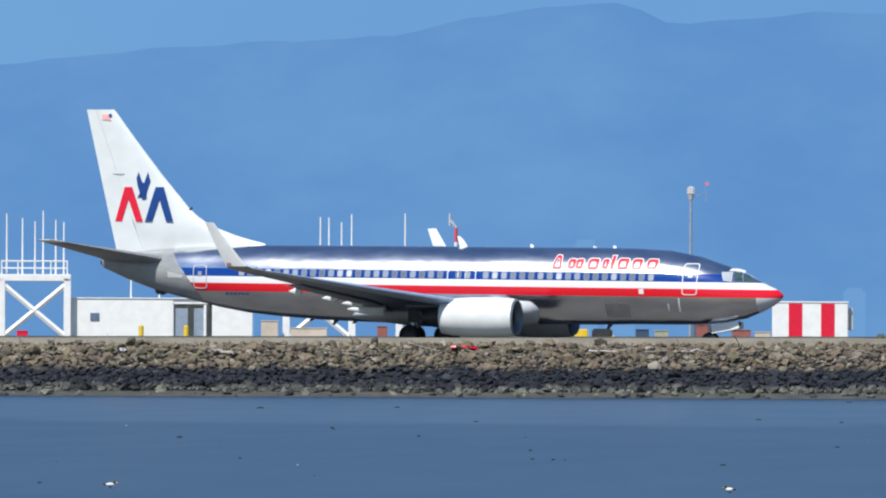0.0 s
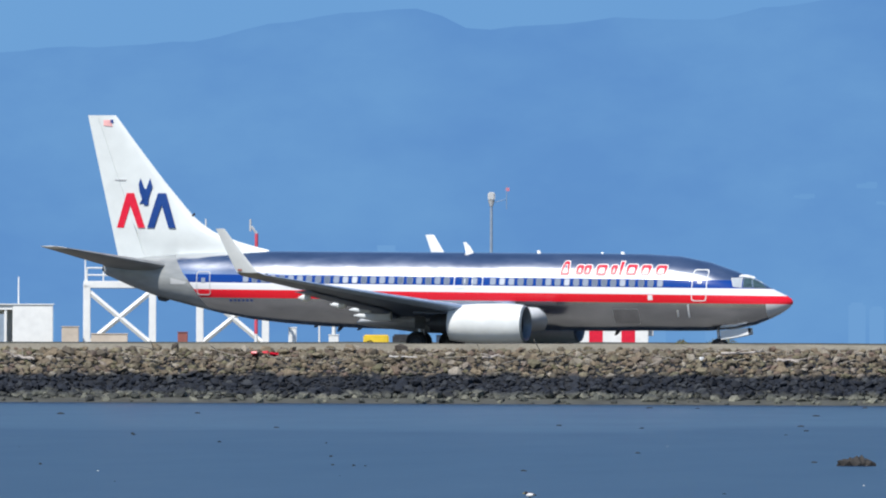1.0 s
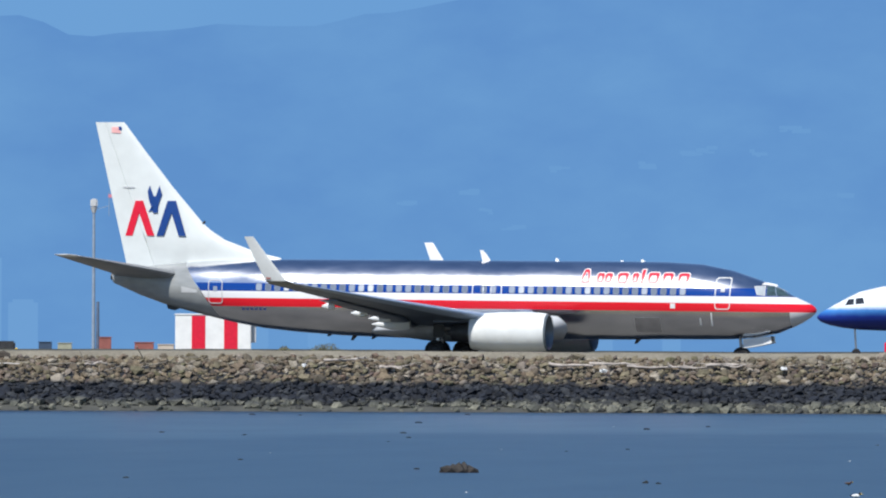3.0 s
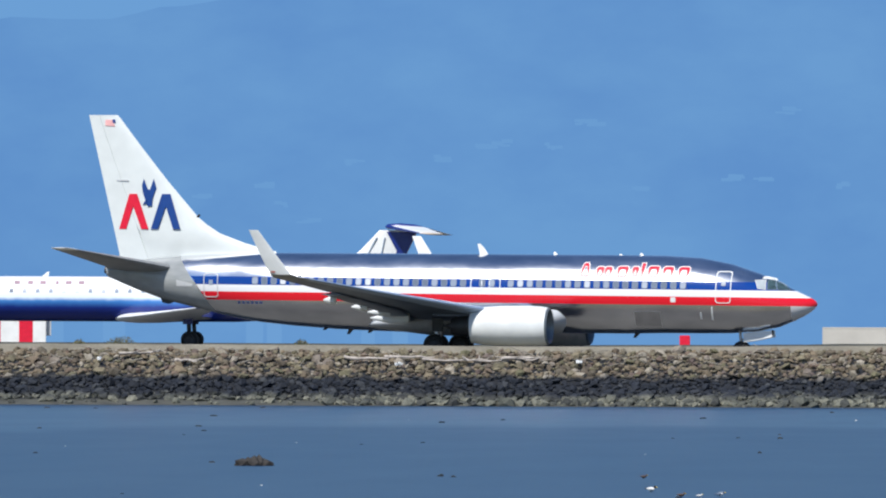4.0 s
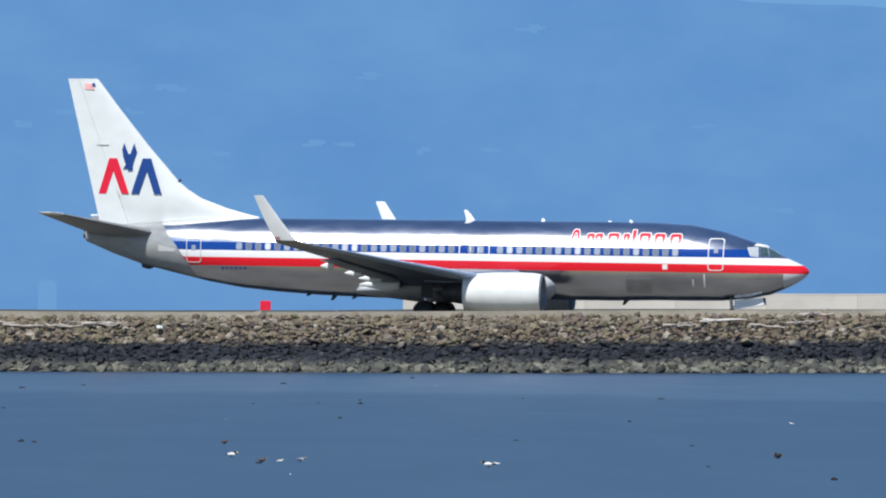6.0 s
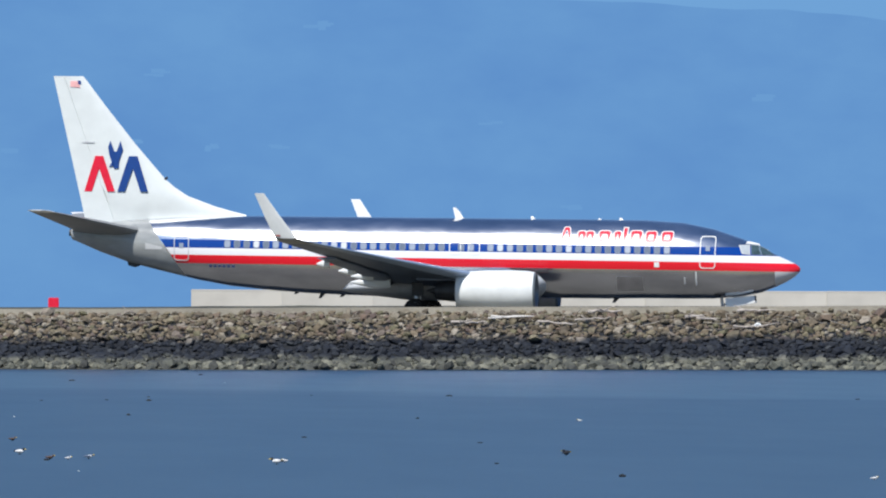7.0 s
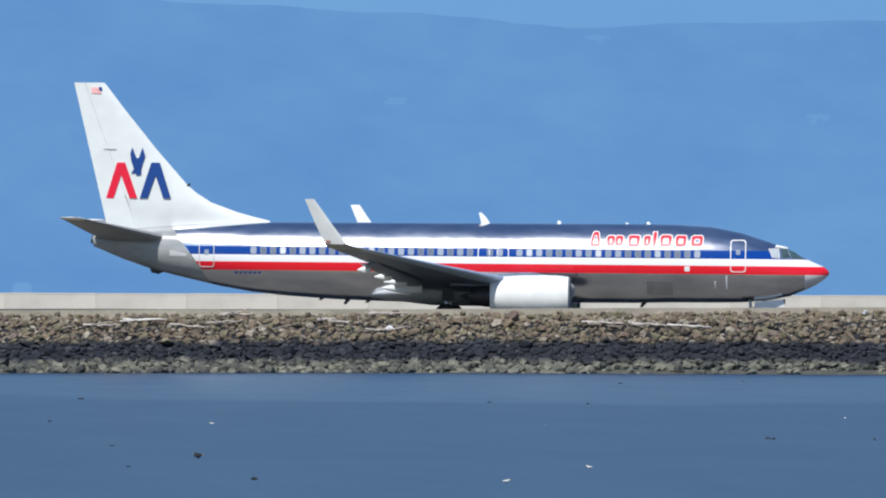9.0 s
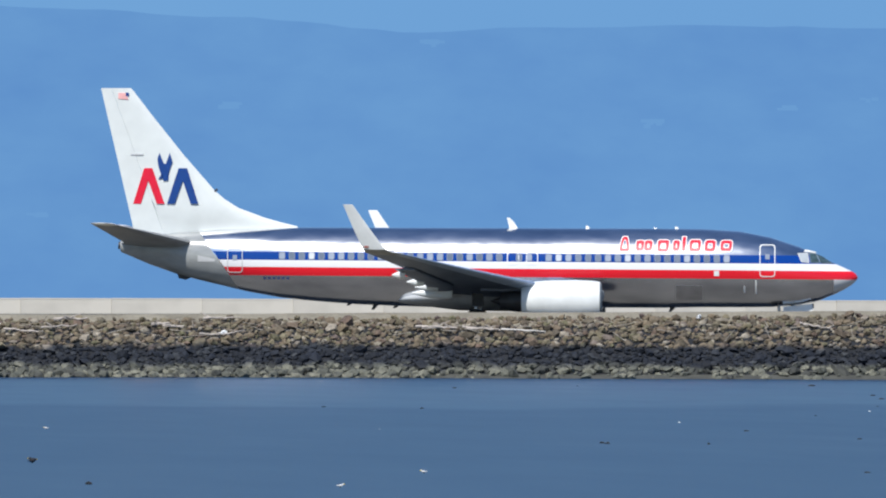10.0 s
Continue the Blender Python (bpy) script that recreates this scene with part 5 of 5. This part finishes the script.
def shrub(az, w, h, seed):
    """A low dry bush: a few stems and many small leaves."""
    rng = random.Random(seed)
    root = thing("shrub", "low dry olive shrub beyond the runway", "shrub", stand(az, 0.0, 890), group="shrubs beyond the runway")
    stems = [rod((rng.uniform(-0.2, 0.2) * w, 0, -0.1), (rng.uniform(-0.45, 0.45) * w, rng.uniform(-0.3, 0.3), h * rng.uniform(0.4, 0.85)), 0.02, 5, 0.008) for _ in range(9)]
    piece("stems", solid("stems", merged(stems), M_WEED), root)
    verts, faces = [], []
    for i in range(1500):
        x = rng.gauss(0, 0.28) * w
        top = h * max(0.1, 1 - (abs(x) / (0.62 * w)) ** 2) * rng.uniform(0.75, 1.1)
        p = Vector((x, rng.uniform(-0.5, 0.5), rng.uniform(0.1, 1.0) * top))
        q = Euler((rng.uniform(0, 6), rng.uniform(0, 6), rng.uniform(0, 6))).to_matrix()
        o = len(verts)
        r = rng.uniform(0.035, 0.085)
        verts += [p + q @ Vector(v) * r for v in ((-1, 0, 0), (0, -0.45, 0), (1, 0, 0.2), (0, 0.45, 0))]
        faces.append((o, o + 1, o + 2, o + 3))
    tagged(piece("foliage", mesh_of("foliage", verts, faces, M_SHRUB), root), kind="stuff")


def grass_berm():
    """A low dark grassy rise beyond the runway, up to where the wall begins."""
    xs = [-200 + 2 * i for i in range(150)]
    rows = []
    for y, u in ((898, 0), (902, 0.75), (905, 1), (909, 0.7), (914, 0)):
        rows.append([(x, y, -0.05 + u * (0.60 + 0.03 * (x > 10) - 0.0035 * max(0, x - 14) + (crest(x * 0.76) - 0.45) * 1.31 + 0.05 * noise.noise((x * 0.3, 4, 0)))) for x in xs])
    w = len(xs)
    faces = [(j * w + i, j * w + i + 1, (j + 1) * w + i + 1, (j + 1) * w + i) for j in range(4) for i in range(w - 1)]
    tagged(new("grass_berm", mesh_of("grass_berm", [v for r in rows for v in r], faces, M_BERM, True)), "low dark grassy rise beyond the runway", "berm", kind="structure")


def twigs():
    rng = random.Random(21)
    parts = []
    for i in range(230):
        x = rng.uniform(-80, 80)
        p = on_bank(x, rng.uniform(-0.55, 0.3)) + Vector((0, -0.05, rng.uniform(0.2, 0.34)))
        a = Vector((rng.uniform(-1, 1), rng.uniform(-0.3, 0.3), rng.uniform(-0.18, 0.22))).normalized() * rng.uniform(0.15, 0.7)
        parts.append(rod(p - a, p + a, rng.uniform(0.010, 0.026), 5))
    tagged(new("driftwood_twigs", mesh_of("driftwood_twigs", *merged(parts), M_TWIG)), "scattered bleached twigs on the riprap", "driftwood", kind="stuff")


def mud_clods():
    rng = random.Random(33)
    parts = []
    for i in range(48):
        y = rng.uniform(240, 660)
        x = rng.uniform(-0.115, 0.115) * y
        r = rng.uniform(0.02, 0.09) * (y / 450)
        n = 7
        rings = [[(x + q * r * 1.6 * cos(2 * pi * k / n) * rng.uniform(0.7, 1.2), y + q * r * 2 * sin(2 * pi * k / n), mud_z(x, y) + h) for k in range(n)] for q, h in ((1, -0.01), (0.8, r * 0.35), (0.25, r * 0.55))]
        parts.append(loft(rings))
    tagged(new("mud_clods", mesh_of("mud_clods", *merged(parts), M_WEED)), "scattered dark clods and weed scraps on wet mud", "clods", kind="stuff")
    # pale flecks added in place of small glints on the wet mud
    parts = []
    for i in range(14):
        y = rng.uniform(240, 600)
        x = rng.uniform(-0.115, 0.115) * y
        r = rng.uniform(0.015, 0.032) * (y / 450)
        rings = [[(x + q * r * 1.8 * cos(2 * pi * k / 6), y + q * r * 2 * sin(2 * pi * k / 6), mud_z(x, y) + h) for k in range(6)] for q, h in ((1, -0.01), (0.6, r * 0.7))]
        parts.append(loft(rings))
    tagged(new("glint_flecks", mesh_of("glint_flecks", *merged(parts), M_WHITEF)), "scattered pale flecks painted as glints on wet mud", "shells", kind="stuff")


def far_tower(az, w, h, dist=3800):
    root = thing("far_tower", "distant high building pale in the haze", "building", stand(az, -0.5, dist), group="distant high buildings")
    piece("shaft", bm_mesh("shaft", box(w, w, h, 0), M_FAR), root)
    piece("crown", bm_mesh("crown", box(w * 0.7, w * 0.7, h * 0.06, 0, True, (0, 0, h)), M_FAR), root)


def far_houses():
    parts = []
    rng = random.Random(4)
    for az, z in HOUSES:
        for k in range(3):
            a = radians(az + rng.uniform(-0.03, 0.03))
            zz = z + rng.uniform(-0.7, 0.7)
            w, h = rng.uniform(0.5, 2.2), rng.uniform(0.5, 1.2)
            x, y = 3960 * sin(a), 3960 * cos(a)
            v = [(x + sx * w, y + sy * 2, zz + sz * h) for sx, sy, sz in ((-1, 0, 0), (1, 0, 0), (1, 1, 0), (-1, 1, 0), (-1, 0, 1), (1, 0, 1), (1, 1, 1), (-1, 1, 1))]
            parts.append((v, [(0, 1, 5, 4), (1, 2, 6, 5), (2, 3, 7, 6), (3, 0, 4, 7), (4, 5, 6, 7), (0, 3, 2, 1)]))
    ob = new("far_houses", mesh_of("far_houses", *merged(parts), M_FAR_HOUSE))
    tagged(ob, "scattered pale houses on the distant hillside", "houses", kind="stuff")


# ---- shore clutter and birds ----
def egg(cx, cy, cz, rx, ry, rz, mat, name, parent, label="", tilt=0):
    bm = bmesh.new()
    bmesh.ops.create_icosphere(bm, subdivisions=2, radius=1)
    for v in bm.verts:
        k = 1 - 0.35 * max(0, -v.co.x)
        v.co = Vector((v.co.x * rx, v.co.y * ry * k, v.co.z * rz * k))
    bmesh.ops.rotate(bm, verts=bm.verts, matrix=Matrix.Rotation(radians(tilt), 3, "Y"))
    bmesh.ops.translate(bm, verts=bm.verts, vec=(cx, cy, cz))
    return piece(name, bm_mesh(name, bm, mat, True), parent, label)


def bird(kind, x, y, turn):
    looks = {"d": ("black and white duck resting on wet mud", M_WHITEF, M_BLACKF), "b": ("brown shorebird on the wet mud", M_BROWN, M_BROWN), "w": ("white gull standing on the wet mud", M_WHITEF, M_WHITEF),
             "g": ("white and grey gull on the wet mud", M_WHITEF, M_WING), "k": ("dark duck resting on the wet mud", M_BLACKF, M_BLACKF)}
    label, body, ends = looks[kind]
    root = thing("duck" if kind in "dk" else ("gull" if kind in "wg" else "shorebird"), label, "bird", pose(x, y, mud_z(x, y), 0, 0, turn), group="birds on the mud")
    k = {"d": 0.7, "b": 0.5, "w": 0.36, "g": 0.55, "k": 0.5}[kind]
    egg(0, 0, 0.09 * k, 0.13 * k, 0.065 * k, 0.06 * k, body, "body", root)
    egg(0.13 * k, 0, 0.15 * k, 0.045 * k, 0.04 * k, 0.042 * k, ends, "head", root, tilt=-10)
    egg(-0.14 * k, 0, 0.10 * k, 0.06 * k, 0.04 * k, 0.025 * k, ends, "tail", root)
    for s in (-1, 1):
        egg(-0.02 * k, s * 0.058 * k, 0.10 * k, 0.10 * k, 0.016 * k, 0.042 * k, ends if kind == "g" else body, "wing", root)
        piece("leg", solid("leg", rod((0.0, s * 0.03 * k, -0.01), (0.0, s * 0.03 * k, 0.06 * k), 0.008, 6), M_WEED), root)
    piece("bill", solid("bill", rod((0.165 * k, 0, 0.148 * k), (0.22 * k, 0, 0.142 * k), 0.014, 6, 0.005), M_YELLOW), root)


def weed_clump(x, y, s, seed):
    rng = random.Random(seed)
    parts = []
    for i in range(18 if s > 0.6 else 4):
        w = s * rng.uniform(0.12, 0.32)
        cx, cy, cz = rng.gauss(0, s * (0.17 if s > 0.6 else 0.07)), rng.gauss(0, s * 0.1), rng.uniform(0, s * 0.05)
        bm = bmesh.new()
        bmesh.ops.create_icosphere(bm, subdivisions=1, radius=1)
        vs = [(cx + v.co.x * w * rng.uniform(0.5, 1), cy + v.co.y * w * 0.5, max(-0.02, cz + v.co.z * w * rng.uniform(0.4, 0.8))) for v in bm.verts]
        parts.append((vs, [[v.index for v in f.verts] for f in bm.faces]))
        bm.free()
    ob = new("seaweed_clump", mesh_of("seaweed_clump", *merged(parts), M_CLUMP if s > 0.6 else M_WEED))
    ob.matrix_basis = pose(x, y, mud_z(x, y), 0, 0, rng.uniform(-20, 20))
    tagged(ob, "dark ragged clump of seaweed on wet mud", "seaweed", group="clumps on the mud")


def on_bank(x, z):
    """The point of the bank's face at that height."""
    d = 0.0
    while d < 6.3 and slope_z(x, d) < z - 0.12:
        d += 0.05
    return Vector((x, shore(x) + d, slope_z(x, d)))


def driftwood(x0, z0, x1, z1, seed, pale=False):
    rng = random.Random(seed)
    a, b = on_bank(x0, z0), on_bank(x1, z1)
    a.z += 0.30
    b.z += 0.30
    c = (a + b) / 2
    n = 7
    rings = []
    r0 = rng.uniform(0.05, 0.10) * (0.75 if pale else 1)
    q = (b - a).to_track_quat("Z", "Y").to_matrix()
    for i in range(n + 1):
        u = i / n
        p = a.lerp(b, u) - c + Vector((0, rng.uniform(-0.08, 0.08), rng.uniform(-0.05, 0.05) * (0.4 if pale else 1)))
        r = r0 * (1 - 0.55 * u) * rng.uniform(0.85, 1.1)
        rings.append([p + q @ Vector((r * cos(2 * pi * k / 8), r * sin(2 * pi * k / 8), 0)) for k in range(8)])
    root = thing("driftwood_log", "white weathered plank lying on the riprap" if pale else "bleached driftwood log lying on the riprap", "driftwood", Matrix.Translation(c), group="driftwood on the bank")
    piece("trunk", solid("trunk", loft(rings), M_PLANK if pale else M_WOOD), root)
    for _ in range(0 if pale else rng.randrange(1, 4)):
        u = rng.uniform(0.1, 0.9)
        p = a.lerp(b, u) - c
        piece("branch", solid("branch", rod(p, p + Vector((rng.uniform(-1.0, 1.0), rng.uniform(-0.2, 0.1), rng.uniform(-0.12, 0.32))), 0.045, 6, 0.015), M_WOOD), root)


def scrap(kind, x, z, seed):
    rng = random.Random(seed)
    p = on_bank(x, z)
    p.z += 0.34
    w = 0.42 if kind == "r" else 0.22
    bm = box(w, w * 0.7, 0.09 if kind == "r" else 0.14, 0.02)
    for v in bm.verts:
        v.co += Vector((rng.uniform(-1, 1), rng.uniform(-1, 1), rng.uniform(-1, 1))) * 0.03
    ob = new("litter", bm_mesh("litter", bm, M_RED if kind == "r" else M_WHITE))
    ob.matrix_basis = Matrix.Translation(p) @ pose(0, 0, -0.05, rng.uniform(-15, 15), rng.uniform(-15, 15), rng.uniform(0, 90))
    tagged(ob, "torn red plastic scrap on the stones" if kind == "r" else "small white litter among the stones", "litter", group="litter on the bank")


# ---- build ----
bank = setting()
backdrop()
plane = airliner()
jet = regional_jet()
striped_shed()
site_building()
for az, aerials in [(-5.7547, [(-2.75, -2, 6.4), (-1.2, 2, 6.0), (0.05, -2, 5.6), (0.85, 2, 6.7), (2.1, -1, 5.8), (2.9, 1, 5.6)]),
                    (-4.6001, [(0.1, -2, 6.2), (0.95, 2, 6.2), (2.2, -1, 5.7), (3.2, 1, 6.5)]), (-4.1417, [(-2.7, -2, 6.6), (-1.1, 2, 2.4), (1.9, 1, 2.8), (2.9, -1, 2.6)])]:
    antenna_tower(aerials).matrix_basis = stand(az)
light_mast()
banded_pole(-4.0467, 11.3)
for az, h in [(-5.363, 8.2), (-5.248, 8.4), (-5.01, 7.0), (-4.74, 9.0), (-3.79, 8.6)]:
    aerial_pole(az, h)
aerial_pole(-3.0969 + 0.02, 5.4, M_WING, 0.2)
for az in (-5.3218, -5.1386):
    bollard(az)
service_truck()
crate(-5.803, 1.1, 0.8, M_RED, "small red equipment box", dist=FAR - 12)
crate(-4.80, 1.7, 1.9, M_BEIGE, "upright beige equipment box")
crate(-4.344, 1.0, 1.4, M_BRICK, "small brown equipment box")
crate(-4.6413, 3.6, 1.2, M_BEIGE, "long low beige equipment box", dist=FAR - 15)
crate(-3.8988, 0.8, 1.9, M_WHITE, "narrow white metal utility cabinet", "utility_cabinet")
crate(-3.7315, 1.0, 1.2, M_WHITE, "small white metal utility cabinet", "utility_cabinet")
aerial_pole(-3.7315, 4.6, M_WHITE, 0.22)
crate(-3.2892, 1.3, 1.2, paint("dark_blue_panel", (0.04, 0.07, 0.12), 0.6, 0.2, 1), "dark blue equipment box")
crate(-3.21, 1.4, 1.1, paint("dull_olive_panel", (0.36, 0.36, 0.26), 0.7, 0.2, 1), "dull olive equipment box")
crate(-3.0464, 1.2, 1.7, M_BRICK, "dull red equipment box")
crate(-2.8883, 1.9, 1.2, M_BRICK, "dull red equipment box")
crate(-2.80, 1.6, 1.0, M_BEIGE, "dull beige equipment box")
marker(0.1348, "red runway marker panel on a foot")
sea_wall()
for az, w, h in [(-2.43, 6.0, 14), (-3.52, 7, 26), (-3.38, 8, 14), (-1.61, 4.6, 12), (-1.53, 4.0, 11), (-2.18, 6, 11), (-1.15, 3.6, 11), (-1.02, 4.2, 12), (-0.75, 5, 9), (-4.9, 5, 9), (1.5, 5, 9)]:
    far_tower(az, w, h)
far_houses()
grass_berm()
shrub(-2.15, 2.6, 1.0, 1)
shrub(-1.42, 1.5, 0.85, 2)
shrub(-2.32, 1.2, 0.8, 3)
twigs()
mud_clods()
rng = random.Random(8)
for kind, x, y in BIRDS:
    bird(kind, x, y, rng.choice((0, 180)) + rng.uniform(-35, 35))
for i, (x, y, s) in enumerate(WEED):
    weed_clump(x, y, s, i)
for i, row in enumerate(LOGS):
    driftwood(*row, i, i in (3, 12, 14, 17))
for i, (k, x, z) in enumerate(BITS):
    scrap(k, x, z, i)
riprap(bank)


def motions():
    when = [r[0] for r in RIDE]
    rows = []
    for t, x, y, h in TAXI:
        lift, pitch = (float(np.interp(t, when, [r[i] for r in RIDE])) for i in (1, 2))
        rows.append((t, pose(x, y, -0.072 + lift, 0, pitch, h)))
    walk(plane, rows)
    # wheels roll with the ground speed
    dist = [0.0]
    for (t0, x0, y0, _), (t1, x1, y1, _) in zip(TAXI, TAXI[1:]):
        dist.append(dist[-1] + hypot(x1 - x0, y1 - y0))
    ts = [r[0] for r in TAXI]
    for w, x, y, z, r in WHEELS:
        step = 2 if r > 0.5 else 1
        rows = []
        for f in range(0, 301, step):
            s = float(np.interp(f / 30, ts, dist))
            rows.append((f / 30, pose(x, y, z) @ Matrix.Rotation(s / r, 4, "Y")))
        walk(w, rows)
    # the regional jet rolls out along the runway
    rows = []
    for t in (0.0, 2.5, 5.0, 7.5, 10.0):
        s = 42.4 * (t - 3.8) - 0.5 * 1.2 * (t - 3.8) ** 2
        rows.append((t, pose(-36.6 - s * cos(radians(3)), 856 + s * sin(radians(3)), 0.30, 0, 0, 177)))
    walk(jet, rows)


motions()
